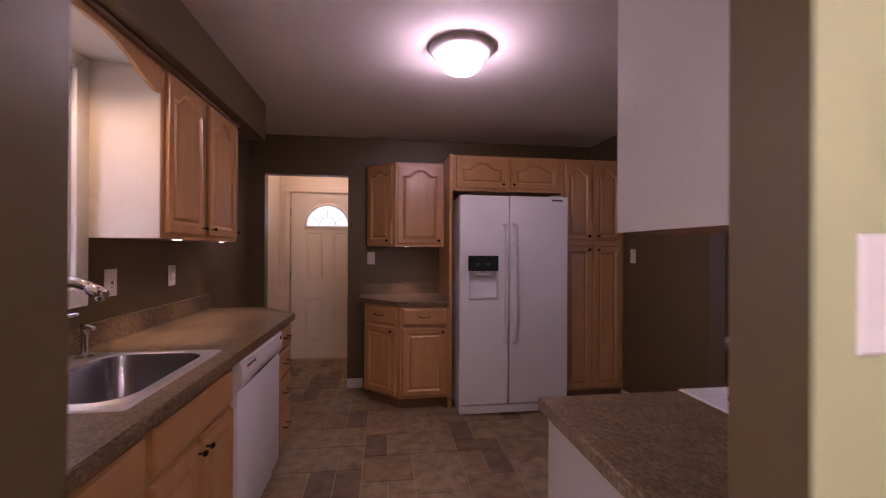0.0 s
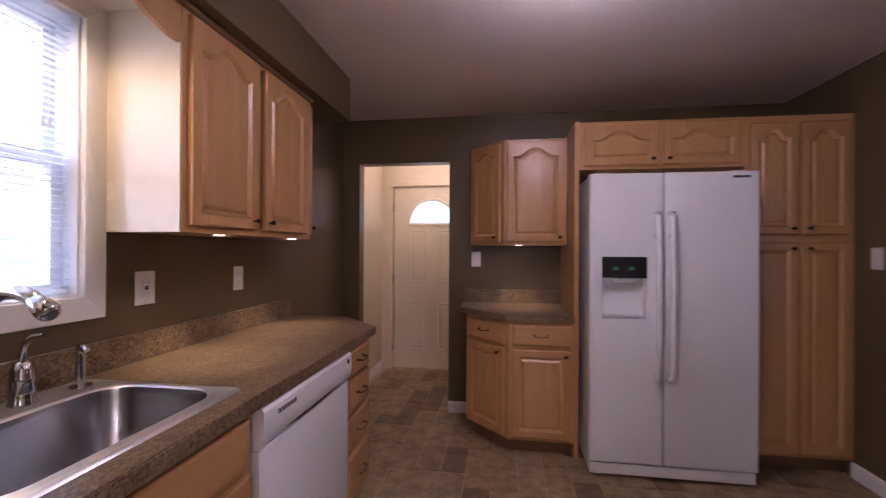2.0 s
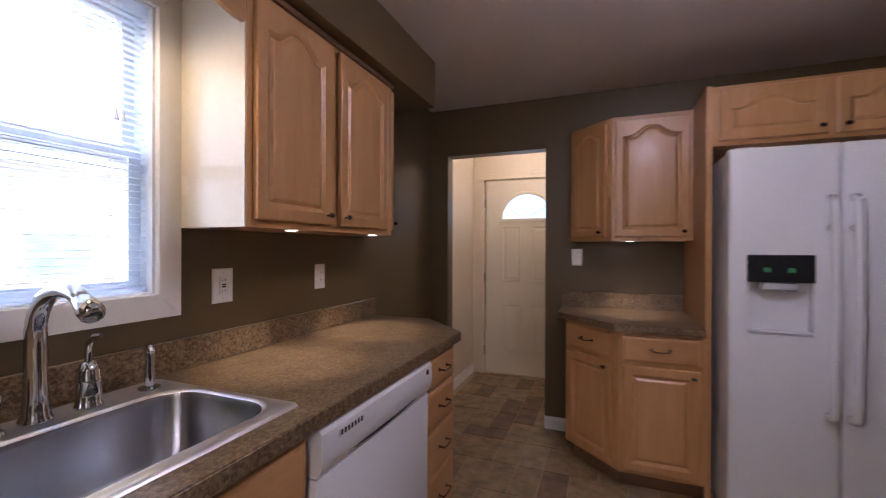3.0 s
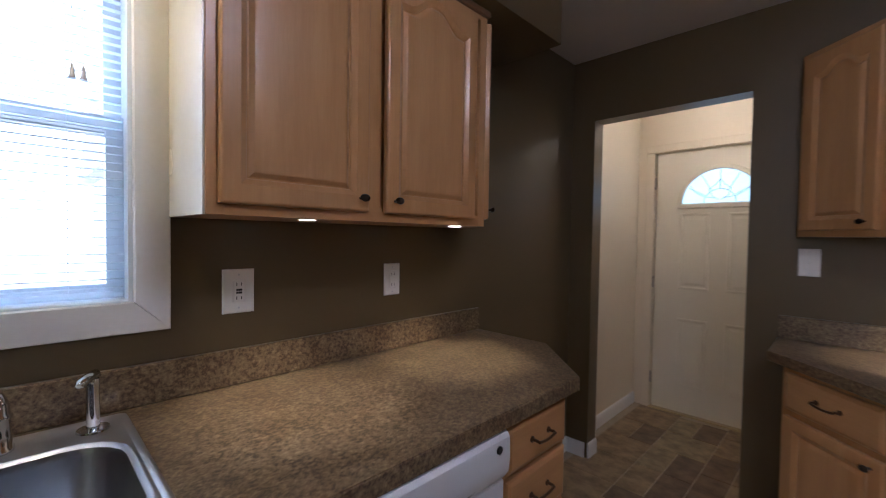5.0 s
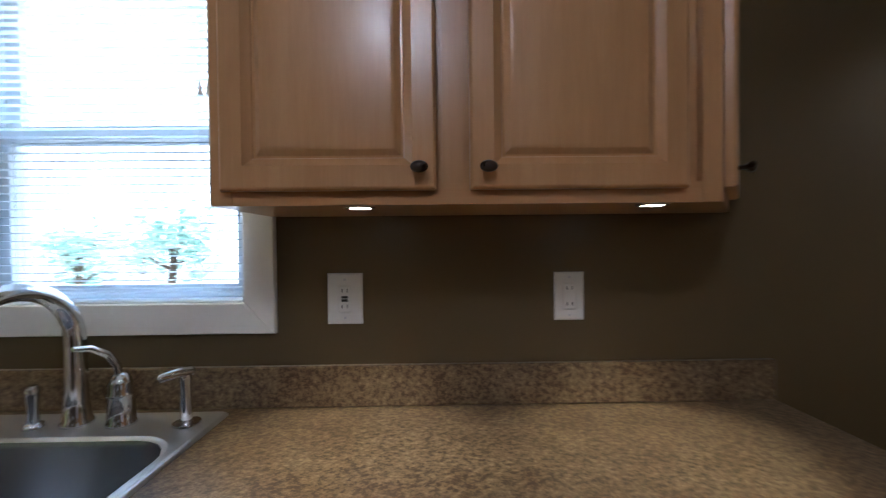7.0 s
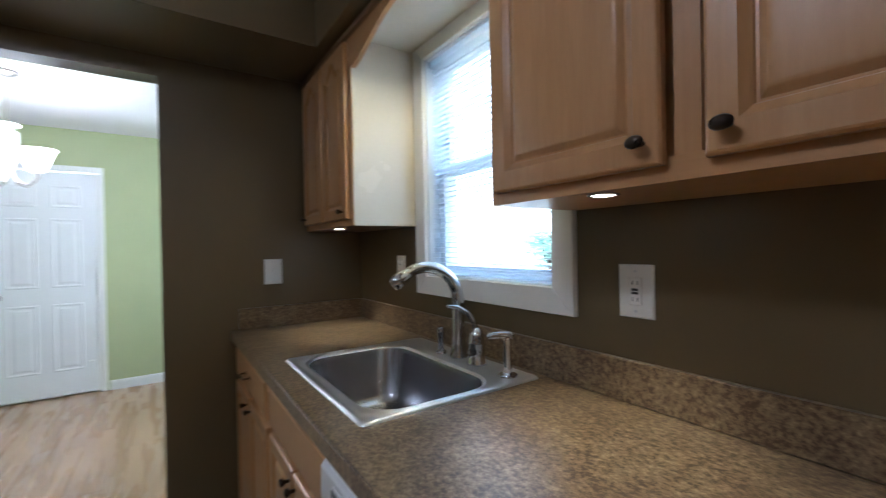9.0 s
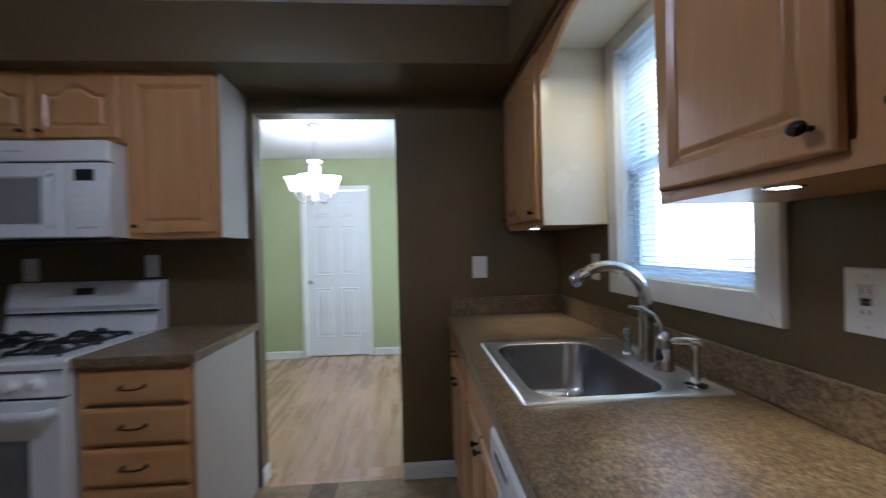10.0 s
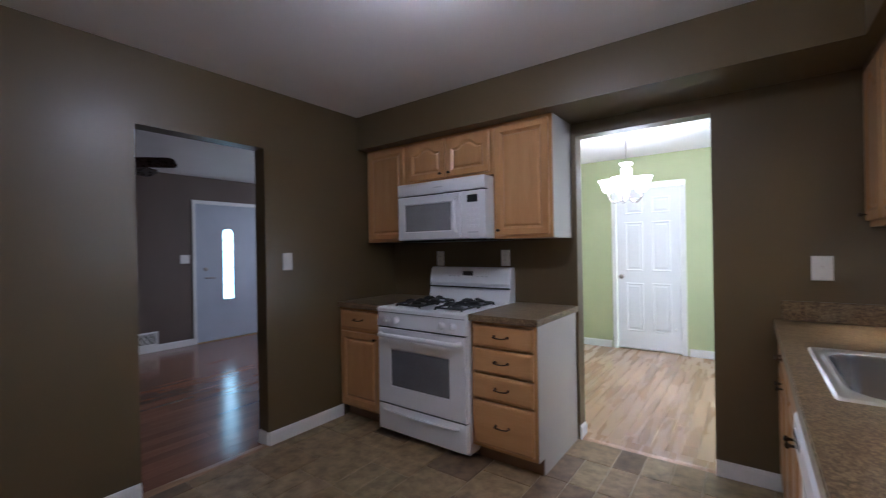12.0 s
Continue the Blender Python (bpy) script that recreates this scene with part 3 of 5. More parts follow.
add_door(cab, 0.025, 0.028, w2 / 2 - 0.032, dh, 0.05, (0.035, 0.03))
add_door(cab, w2 / 2 + 0.008, 0.028, w2 / 2 - 0.032, dh, 0.05, (w2 / 2 - 0.065, 0.03))

# arched valance over the window, and the pale board above it
y0, y1 = 1.160, 1.999
pts_lo = []
for i in range(25):
    u = i / 24
    k = min(1.0, max(0.0, min(u, 1 - u) - 0.055) / 0.40)
    pts_lo.append((y0 + (y1 - y0) * u, 2.022 + 0.092 * (0.65 * math.sin(math.pi * k / 2) + 0.35 * (0.5 - 0.5 * math.cos(math.pi * k)))))
loops = []
for x in (-0.967, -0.950):
    loops.append([(x, y, z) for y, z in pts_lo] + [(x, y1, SOFFIT), (x, y0, SOFFIT)])
val = tagged(part("valance", Shape().rings(loops), MAPLE_ACROSS, smooth=30), "maple valance with an arched lower edge above the sink window", "valance")
tagged(part("valance_board", Shape().box(WEST, -0.967, 1.160, 1.999, SOFFIT - 0.02, SOFFIT - 0.001), MELAMINE), "cream painted board closing the top of the window bay", "panel")
# crown strip between doors and soffit, dark to stand for the gap's shadow
tagged(part("crown_shadow_strip", Shape().box(-0.949, -0.930, SOUTH + 0.004, 2.93, SOFFIT - 0.024, SOFFIT - 0.002, 0.004), TOE), "narrow dark strip drawn as the shadow line below the soffit", "trim")

# sink wall: base run
BX = -0.615
b0 = SOUTH + 0.002
SPLITS = [b0, 1.243, 1.880]
w = SPLITS[1] - SPLITS[0]
cab = cabinet("base_cabinet", pose(BX, SPLITS[0], 0, 0, 0, 90), w, BASE_D, HC, "maple base cabinet with a drawer above two doors", group=BG, toe=0.10, stiles=(w / 2,), rails=(0.70,))
add_drawer(cab, 0.022, 0.715, w - 0.044, 0.140)
add_door(cab, 0.022, 0.125, w / 2 - 0.030, 0.565, 0, (w / 2 - 0.07, 0.53))
add_door(cab, w / 2 + 0.008, 0.125, w / 2 - 0.030, 0.565, 0, (0.035, 0.53))
w = SPLITS[2] - SPLITS[1]
cab = cabinet("sink_base_cabinet", pose(BX, SPLITS[1], 0, 0, 0, 90), w, BASE_D, HC, "maple sink base cabinet with a false drawer front and two doors", group=BG, toe=0.10, stiles=(w / 2,), rails=(0.70,), body_top=0.66)
add_drawer(cab, 0.022, 0.715, w - 0.044, 0.140, pull=False)
add_door(cab, 0.022, 0.125, w / 2 - 0.030, 0.565, 0, (w / 2 - 0.051, 0.53))
add_door(cab, w / 2 + 0.008, 0.125, w / 2 - 0.030, 0.565, 0, (0.021, 0.53))
# four-drawer cabinet with a slanted end
y0, y1 = 2.592, 2.935
w = y1 - y0
cab = cabinet("drawer_cabinet", pose(BX, y0, 0, 0, 0, 90), w, BASE_D, HC, "maple base cabinet with four drawers and a slanted end", group=BG, toe=0.10)
for z, h in ((0.725, 0.130), (0.555, 0.155), (0.365, 0.175), (0.125, 0.225)):
    add_drawer(cab, 0.020, z, w - 0.040, h)
part("slanted_end", Shape().prism([(w, 0.004), (w + 0.27, 0.28), (w + 0.27, BASE_D), (w, BASE_D)], 0.10, HC), MAPLE, cab)
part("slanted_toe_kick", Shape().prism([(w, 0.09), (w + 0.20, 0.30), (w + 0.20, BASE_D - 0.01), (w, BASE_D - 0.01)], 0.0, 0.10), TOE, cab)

# counter of the sink wall, with a cut-out for the sink
CX = -0.583
SX0, SX1, SY0, SY1 = -1.205, -0.655, 1.235, 1.905   # the sink's rim
s = Shape()
cz0, cz1 = 0.876, 0.915
hole = [(SX0 + 0.02, SY0 + 0.02), (SX1 - 0.02, SY0 + 0.02), (SX1 - 0.02, SY1 - 0.02), (SX0 + 0.02, SY1 - 0.02)]
hx0, hx1, hy0, hy1 = hole[0][0], hole[2][0], hole[0][1], hole[2][1]
cut = [(hx0, hy0), (hx1, hy0), (hx1, hy1), (hx0, hy1)]
rimmed = [(WEST, SOUTH + 0.001), (CX, SOUTH + 0.001), (CX, 2.970), (-0.875, 3.262), (WEST, 3.262)]
vb = {}
for zz in (cz0, cz1):
    vo = [s.bm.verts.new((x, y, zz)) for x, y in rimmed]
    vi = [s.bm.verts.new((x, y, zz)) for x, y in cut]
    vb[zz] = (vo, vi)
    # ring of faces between the outline and the cut-out
    for f in ((vo[0], vo[1], vi[1], vi[0]), (vo[1], vo[2], vi[2], vi[1]), (vo[2], vo[3], vo[4], vi[3], vi[2]), (vo[4], vo[0], vi[0], vi[3])):
        s.bm.faces.new(f)
for k in (0, 1):
    lo_, hi_ = vb[cz0][k], vb[cz1][k]
    for i in range(len(lo_)):
        j = (i + 1) % len(lo_)
        s.bm.faces.new((lo_[i], lo_[j], hi_[j], hi_[i]))
counter = tagged(part("countertop", s, GRANITE), "brown speckled laminate countertop with a slanted corner", "countertop")
part("front_edge", Shape().box(CX, CX + 0.004, SOUTH + 0.001, 2.970, cz0 - 0.004, cz1 - 0.002, 0.0015), GRANITE, counter)
part("backsplash", Shape().box(WEST, WEST + 0.019, SOUTH + 0.02, 3.260, cz1, cz1 + 0.103, 0.003), GRANITE, counter, "low speckled laminate backsplash")
part("backsplash", Shape().box(WEST + 0.0, CX - 0.03, SOUTH, SOUTH + 0.019, cz1, cz1 + 0.103, 0.003), GRANITE, counter, "low speckled laminate backsplash")

# dishwasher
dw = thing("dishwasher", pose(-0.588, 1.886, 0, 0, 0, 90), "white built-in dishwasher with a recessed handle in the counter run", "dishwasher")
W = 0.700
part("tub", Shape().box(0.004, W - 0.004, 0.04, 0.57, 0.02, 0.868), ENAMEL, dw)
part("door_panel", Shape().box(0, W, 0.0, 0.04, 0.115, 0.740, 0.006, 2), ENAMEL, dw, smooth=40)
sh = Shape()
prof = [(0.040, 0.744), (0.002, 0.744), (-0.012, 0.765), (-0.016, 0.800), (-0.014, 0.855), (-0.006, 0.866), (0.040, 0.866)]
sh.rings([[(0, y, z) for y, z in prof], [(W, y, z) for y, z in prof]])
panel = part("control_panel", sh, ENAMEL, dw, smooth=30)
arc = []
for i in range(15):
    u = i / 14
    arc.append((0.03 + (W - 0.06) * u, -0.005, 0.756 + 0.022 * (2 * u - 1) ** 2))
# near-black tube painted in as the shade under the curved grip
part("grip_shadow", Shape().tube(arc, 0.007, 8), DARK_SLOT, dw, "dark curved strip drawn as the grip's shade below the control panel", smooth=60)
part("vent", Shape().box(0.07, 0.19, -0.0185, -0.012, 0.825, 0.845, 0.003), ENAMEL_SHADE, dw, "small grey vent")
for i in range(7):
    part("vent_slot", Shape().box(0.075 + i * 0.016, 0.083 + i * 0.016, -0.0195, -0.018, 0.828, 0.842), DARK_SLOT, dw)
part("badge", Shape().lathe([(0.010, 0.0), (0.010, 0.004), (0.008, 0.005)], (W - 0.045, -0.015, 0.835), 16, "y"), BLACK, dw, "small dark round badge")
part("kick_plate", Shape().box(0.01, W - 0.01, 0.05, 0.06, 0.0, 0.112), DARK_SLOT, dw)

# ---- north wall ----
NY = 3.515
# base cabinet with a slanted end
w = 0.410
cab = cabinet("base_cabinet", pose(0.149, NY, 0), w, NORTH - NY - 0.002, HC, "maple base cabinet with a slanted side beside the refrigerator", group=BG, toe=0.10, rails=(0.70,))
add_drawer(cab, 0.022, 0.715, w - 0.044, 0.140)
add_door(cab, 0.022, 0.125, w - 0.044, 0.565, 0, (w - 0.075, 0.535))
sx, sy = -0.305, 0.30
part("slanted_body", Shape().prism([(sx, sy), (-0.0005, 0.003), (-0.0005, NORTH - NY - 0.003), (sx, NORTH - NY - 0.003)], 0.10, HC), MAPLE, cab)
part("slanted_toe_kick", Shape().prism([(sx + 0.05, sy + 0.03), (0.0, 0.08), (0.0, 0.6), (sx + 0.05, 0.6)], 0.0, 0.10), TOE, cab)
ln = math.hypot(sx, sy)
ma = pose(sx, sy, 0, 0, 0, math.degrees(math.atan2(-sy, -sx)))
add_drawer(cab, 0.03, 0.715, ln - 0.07, 0.140, m=ma)
add_door(cab, 0.03, 0.125, ln - 0.07, 0.565, 0, (ln - 0.105, 0.535), m=ma)
s = Shape().prism([(-0.21, 3.83), (0.127, 3.48), (0.559, 3.48), (0.559, NORTH - 0.001), (-0.21, NORTH - 0.001)], 0.876, 0.915, 0.003)
ct = tagged(part("countertop", s, GRANITE), "brown speckled laminate counter beside the refrigerator", "countertop")
part("backsplash", Shape().box(-0.21, 0.559, NORTH - 0.020, NORTH - 0.001, 0.915, 1.018, 0.003), GRANITE, ct)
# wall cabinet with a slanted end
UZ = 1.375
uh = 2.144 - UZ
w = 0.445
cab = cabinet("wall_cabinet", pose(0.114, 3.84, UZ), w, NORTH - 3.84 - 0.002, uh, "maple wall cabinet with an arched door and a slanted side", group=WG)
add_door(cab, 0.020, 0.025, w - 0.040, uh - 0.05, 0.055, (w - 0.07, 0.03))
sx, sy = -0.265, 0.255
part("slanted_body", Shape().prism([(sx, sy), (-0.0005, 0.003), (-0.0005, NORTH - 3.843), (sx, NORTH - 3.843)], 0.0, uh), MAPLE, cab)
ln = math.hypot(sx, sy)
add_door(cab, 0.03, 0.025, ln - 0.065, uh - 0.05, 0.04, (ln - 0.10, 0.03), m=pose(sx, sy, 0, 0, 0, math.degrees(math.atan2(-sy, -sx))))
# refrigerator surround
tagged(part("end_panel", Shape().box(0.561, 0.590, 3.525, NORTH - 0.001, 0, 2.163, 0.002), MAPLE), "tall maple end panel beside the refrigerator", "panel")
cab = cabinet("bridge_cabinet", pose(0.591, 3.54, 1.855), 0.975, NORTH - 3.54 - 0.002, 0.305, "low maple cabinet above the refrigerator with two arched doors", group=WG, stiles=(0.4875,))
add_door(cab, 0.030, 0.022, 0.440, 0.262, 0.05, (0.41, 0.035))
add_door(cab, 0.505, 0.022, 0.440, 0.262, 0.05, (0.03, 0.035))
# pantry
w = EAST - 1.569
cab = cabinet("pantry_cabinet", pose(1.568, 3.55, 0), w, NORTH - 3.55 - 0.002, 2.160, "tall maple pantry cabinet with four doors", "cabinet", group=BG, toe=0.10, stiles=(w / 2,), rails=(1.415,))
for i, x in enumerate((0.03, w / 2 + 0.008)):
    kx = (w / 2 - 0.075, 0.035)[i]
    add_door(cab, x, 1.440, w / 2 - 0.040, 0.675, 0.05, (kx, 0.035))
    add_door(cab, x, 0.125, w / 2 - 0.040, 1.265, 0, (kx, 1.23))

# ---- south wall ----
SZ = 1.383
sh_ = SOFFIT - SZ
FY = 0.850
w = 0.93 - 0.508
cab = cabinet("wall_cabinet", pose(0.93, FY, SZ, 0, 0, 180), w, FY - SOUTH - 0.002, sh_, "maple wall cabinet with a white side, coloured as shaded, beside the opening", group=WG, sides="r", panel=SHADED_PANEL)
add_door(cab, 0.020, 0.022, w - 0.040, sh_ - 0.045, 0.0, (0.03, 0.035))
w = 0.785
cab = cabinet("bridge_cabinet", pose(1.716, FY, 1.83, 0, 0, 180), w, FY - SOUTH - 0.002, SOFFIT - 1.83, "low maple cabinet above the microwave with two doors", group=WG, stiles=(w / 2,))
add_door(cab, 0.025, 0.022, w / 2 - 0.034, SOFFIT - 1.83 - 0.045, 0.04, (w / 2 - 0.065, 0.03))
add_door(cab, w / 2 + 0.009, 0.022, w / 2 - 0.034, SOFFIT - 1.83 - 0.045, 0.04, (0.03, 0.03))
w = EAST - 1.718
cab = cabinet("wall_cabinet", pose(EAST - 0.001, FY, SZ, 0, 0, 180), w, FY - SOUTH - 0.002, sh_, "maple wall cabinet in the corner above the counter", group=WG)
add_door(cab, 0.020, 0.022, w - 0.040, sh_ - 0.045, 0.0, (w - 0.07, 0.035))
# base cabinets either side of the range
SFY = 1.170
w = 0.925 - 0.490
cab = cabinet("drawer_cabinet", pose(0.925, SFY, 0, 0, 0, 180), w, SFY - SOUTH - 0.002, HC, "maple four-drawer base cabinet with a white side, coloured as shaded, beside the opening", group=BG, toe=0.10, sides="r", panel=SHADED_PANEL)
for z, h in ((0.725, 0.130), (0.565, 0.145), (0.405, 0.145), (0.125, 0.265)):
    add_drawer(cab, 0.018, z, w - 0.036, h)
part("side_panel", Shape().box(w, w + 0.004, 0.078, SFY - SOUTH - 0.002, 0, 0.10), SHADED_PANEL, cab, "smooth white side panel")
tagged(part("countertop", Shape().box(0.470, 0.928, SOUTH + 0.001, SFY + 0.035, 0.876, 0.915, 0.004), GRANITE), "short brown speckled laminate counter beside the range", "countertop")
w = EAST - 1.702
cab = cabinet("base_cabinet", pose(EAST - 0.001, SFY, 0, 0, 0, 180), w, SFY - SOUTH - 0.002, HC, "maple base cabinet in the corner with a drawer and a door", group=BG, toe=0.10, rails=(0.70,))
add_drawer(cab, 0.02, 0.715, w - 0.04, 0.140)
add_door(cab, 0.02, 0.125, w - 0.04, 0.565, 0, (w - 0.075, 0.53))
tagged(part("countertop", Shape().box(1.701, EAST - 0.001, SOUTH + 0.001, SFY + 0.035, 0.876, 0.915, 0.004), GRANITE), "brown speckled laminate counter in the corner", "countertop")
# ---- sink, taps and window ----
def rounded(x0, x1, y0, y1, r, n=5):
    pts = []
    for cx, cy, a0 in ((x1 - r, y0 + r, -90), (x1 - r, y1 - r, 0), (x0 + r, y1 - r, 90), (x0 + r, y0 + r, 180)):
        for i in range(n + 1):
            a = radians(a0 + 90 * i / n)
            pts.append((cx + r * math.cos(a), cy + r * math.sin(a)))
    return pts


sink = thing("kitchen_sink", pose(0, 0, 0.915), "stainless steel single-bowl sink set into the counter", "sink")
bx0, bx1, by0, by1 = -1.065, -0.700, 1.290, 1.872
at = lambda pts, z: [(x, y, z) for x, y in pts]
rim = Shape().rings([at(rounded(SX0, SX1, SY0, SY1, 0.018), 0.0005), at(rounded(SX0 + 0.003, SX1 - 0.003, SY0 + 0.003, SY1 - 0.003, 0.018), 0.006),
                     at(rounded(SX0 + 0.010, SX1 - 0.010, SY0 + 0.010, SY1 - 0.010, 0.02), 0.008),
                     at(rounded(SX0 + 0.016, SX1 - 0.013, SY0 + 0.016, SY1 - 0.016, 0.02), 0.004),
                     at(rounded(bx0 - 0.016, bx1 + 0.016, by0 - 0.016, by1 + 0.016, 0.104), 0.004),
                     at(rounded(bx0 - 0.012, bx1 + 0.012, by0 - 0.012, by1 + 0.012, 0.101), 0.008),
                     at(rounded(bx0 - 0.007, bx1 + 0.007, by0 - 0.007, by1 + 0.007, 0.097), 0.0085),
                     at(rounded(bx0, bx1, by0, by1, 0.092), 0.002)], False, False)
part("rim", rim, STEEL_LIT, sink, "brushed steel rim and tap deck", smooth=50)
bowl = Shape().rings([at(rounded(bx0, bx1, by0, by1, 0.092), 0.002), at(rounded(bx0 + 0.004, bx1 - 0.004, by0 + 0.004, by1 - 0.004, 0.090), -0.012),
                      at(rounded(bx0 + 0.016, bx1 - 0.016, by0 + 0.016, by1 - 0.016, 0.085), -0.165),
                      at(rounded(bx0 + 0.045, bx1 - 0.045, by0 + 0.045, by1 - 0.045, 0.070), -0.196),
                      at(rounded(bx0 + 0.13, bx1 - 0.13, by0 + 0.2, by1 - 0.2, 0.030), -0.203)], False, True)
# the bowl's shade is in its darker steel colour
part("bowl", bowl, STEEL_SHADED, sink, smooth=50)
part("drain", Shape().lathe([(0.045, -0.2005), (0.045, -0.1985), (0.036, -0.1980), (0.030, -0.2015)], ((bx0 + bx1) / 2, (by0 + by1) / 2, 0), 20), CHROME, sink, "chrome drain ring", smooth=50)

fau = thing("faucet", pose(-1.150, 1.584, 0.920), "chrome high-arc faucet on the sink deck", "faucet")
part("base", Shape().lathe([(0.033, 0.0), (0.033, 0.006), (0.028, 0.014), (0.024, 0.05), (0.022, 0.12)], (0, 0, 0), 20), CHROME, fau, smooth=50)
pts = [(0, 0, 0.10), (0, 0, 0.17)]
for i in range(1, 15):
    a = math.pi * (1 - i / 14 * 0.74)
    pts.append((0.125 + 0.125 * math.cos(a), -0.010 * i / 14, 0.195 + 0.118 * math.sin(a)))
part("spout", Shape().tube(pts, [0.022, 0.0215] + [0.021 - 0.004 * i / 14 for i in range(14)], 16), CHROME, fau, smooth=60)
tip, prev = Vector(pts[-1]), Vector(pts[-3])
d = (tip - prev).normalized()
part("spray_head", Shape().tube([tip - d * 0.03, tip - d * 0.01, tip + d * 0.012, tip + d * 0.028, tip + d * 0.036, tip + d * 0.037], [0.0165, 0.021, 0.0245, 0.0235, 0.019, 0.013], 16), CHROME, fau, smooth=60)
han = thing("faucet_valve", pose(-1.145, 1.688, 0.920), "chrome single-lever faucet valve on the sink deck", "faucet")
part("body", Shape().lathe([(0.031, 0.0), (0.031, 0.006), (0.028, 0.010), (0.026, 0.062), (0.0285, 0.066), (0.0285, 0.071), (0.026, 0.075), (0.025, 0.092), (0.016, 0.112), (0.005, 0.118)], (0, 0, 0), 20), CHROME, han, smooth=50)
part("lever", Shape().tube([(0, 0, 0.095), (0.006, -0.004, 0.135), (0.025, -0.012, 0.165), (0.060, -0.020, 0.186), (0.095, -0.024, 0.192)], [0.009, 0.0085, 0.008, 0.0075, 0.005], 10), CHROME, han, smooth=60)
spr = thing("soap_pump", pose(-1.140, 1.837, 0.920), "small chrome soap dispenser on the sink deck", "soap dispenser")
part("base", Shape().lathe([(0.030, 0.0), (0.029, 0.004), (0.013, 0.008)], (0, 0, 0), 18), CHROME, spr, smooth=50)
part("stem", Shape().lathe([(0.012, 0.006), (0.0125, 0.04), (0.0115, 0.085), (0.013, 0.100), (0.012, 0.112)], (0, 0, 0), 16), CHROME, spr, smooth=50)
part("nozzle", Shape().tube([(-0.014, 0.007, 0.112), (-0.008, 0.004, 0.118), (0.020, -0.011, 0.119), (0.048, -0.025, 0.117), (0.052, -0.027, 0.114)], [0.009, 0.0115, 0.0105, 0.009, 0.006], 10), CHROME, spr, smooth=60)
cap = thing("side_spray", pose(-1.131, 1.504, 0.920), "short chrome side spray on the sink deck", "sprayer")
part("base", Shape().lathe([(0.020, 0.0), (0.019, 0.008), (0.013, 0.012)], (0, 0, 0), 16), CHROME, cap, smooth=50)
part("head", Shape().lathe([(0.012, 0.010), (0.010, 0.03), (0.013, 0.07), (0.015, 0.085), (0.009, 0.094)], (0, 0, 0), 16), CHROME, cap, smooth=50)

# window: casing, jambs, two sashes and panes
win = thing("window_1", pose(WEST, 0, 0), "white double-hung window above the sink", "window", kind="structure")
c = 0.078


# mitred casing: four trapezoid boards with a hairline at each corner
outer = [(WIN_S, WIN_B), (WIN_N, WIN_B), (WIN_N, WIN_T), (WIN_S, WIN_T)]
inner = [(WIN_S + c, WIN_B + c), (WIN_N - c, WIN_B + c), (WIN_N - c, WIN_T - c), (WIN_S + c, WIN_T - c)]
for i in range(4):
    quad = [outer[i], outer[(i + 1) % 4], inner[(i + 1) % 4], inner[i]]
    mid_y, mid_z = sum(q[0] for q in quad) / 4, sum(q[1] for q in quad) / 4
    span = WIN_N - WIN_S if i % 2 == 0 else WIN_T - WIN_B
    lay = lambda d, x: [(x, mid_y + (y - mid_y) * (1 - 2 * d / (span if i % 2 == 0 else c)), mid_z + (z - mid_z) * (1 - 2 * d / (c if i % 2 == 0 else span))) for y, z in quad]
    part("casing", Shape().rings([lay(0.0004, 0.0), lay(0.0004, 0.0145), lay(0.003, 0.018)]), WHITE_TRIM, win)
part("jamb_lining", Shape().box(-0.15, 0.0, wy0, wy0 + 0.012, wz0, wz1), VINYL, win)
part("jamb_lining", Shape().box(-0.15, 0.0, wy1 - 0.012, wy1, wz0, wz1), VINYL, win)
part("sill", Shape().box(-0.15, 0.004, wy0 + 0.012, wy1 - 0.012, wz0, wz0 + 0.014, 0.003), VINYL, win)
part("head_lining", Shape().box(-0.15, 0.0, wy0 + 0.012, wy1 - 0.012, wz1 - 0.012, wz1), VINYL, win)
gy0, gy1, gz0, gz1 = wy0 + 0.012, wy1 - 0.012, wz0 + 0.014, wz1 - 0.012
mid = 1.618
for nm, x, za, zb in (("lower_sash", -0.085, gz0, mid + 0.02), ("upper_sash", -0.118, mid - 0.02, gz1)):
    k = 0.036
    fr = Shape().rings([[(x, gy0, za), (x, gy1, za), (x, gy1, zb), (x, gy0, zb)], [(x + 0.03, gy0, za), (x + 0.03, gy1, za), (x + 0.03, gy1, zb), (x + 0.03, gy0, zb)],
                        [(x + 0.03, gy0 + k, za + k), (x + 0.03, gy1 - k, za + k), (x + 0.03, gy1 - k, zb - k), (x + 0.03, gy0 + k, zb - k)],
                        [(x, gy0 + k, za + k), (x, gy1 - k, za + k), (x, gy1 - k, zb - k), (x, gy0 + k, zb - k)],
                        [(x, gy0, za), (x, gy1, za), (x, gy1, zb), (x, gy0, zb)]], False, False)
    bmesh.ops.remove_doubles(fr.bm, verts=fr.bm.verts, dist=1e-6)
    sash = part(nm, fr, VINYL, win)
    pane = part("pane", Shape().box(x + 0.012, x + 0.016, gy0 + k, gy1 - k, za + k, zb - k), PANE, sash, "clear glass pane")
    pane.visible_shadow = False

blind = thing("venetian_blind", pose(WEST - 0.028, 0, 0), "white mini venetian blind lowered with open slats", "blind")
part("headrail", Shape().box(-0.014, 0.014, gy0 + 0.004, gy1 - 0.004, gz1 - 0.030, gz1 - 0.001, 0.002), BLIND, blind)
slat = Shape()
ln = gy1 - gy0 - 0.012
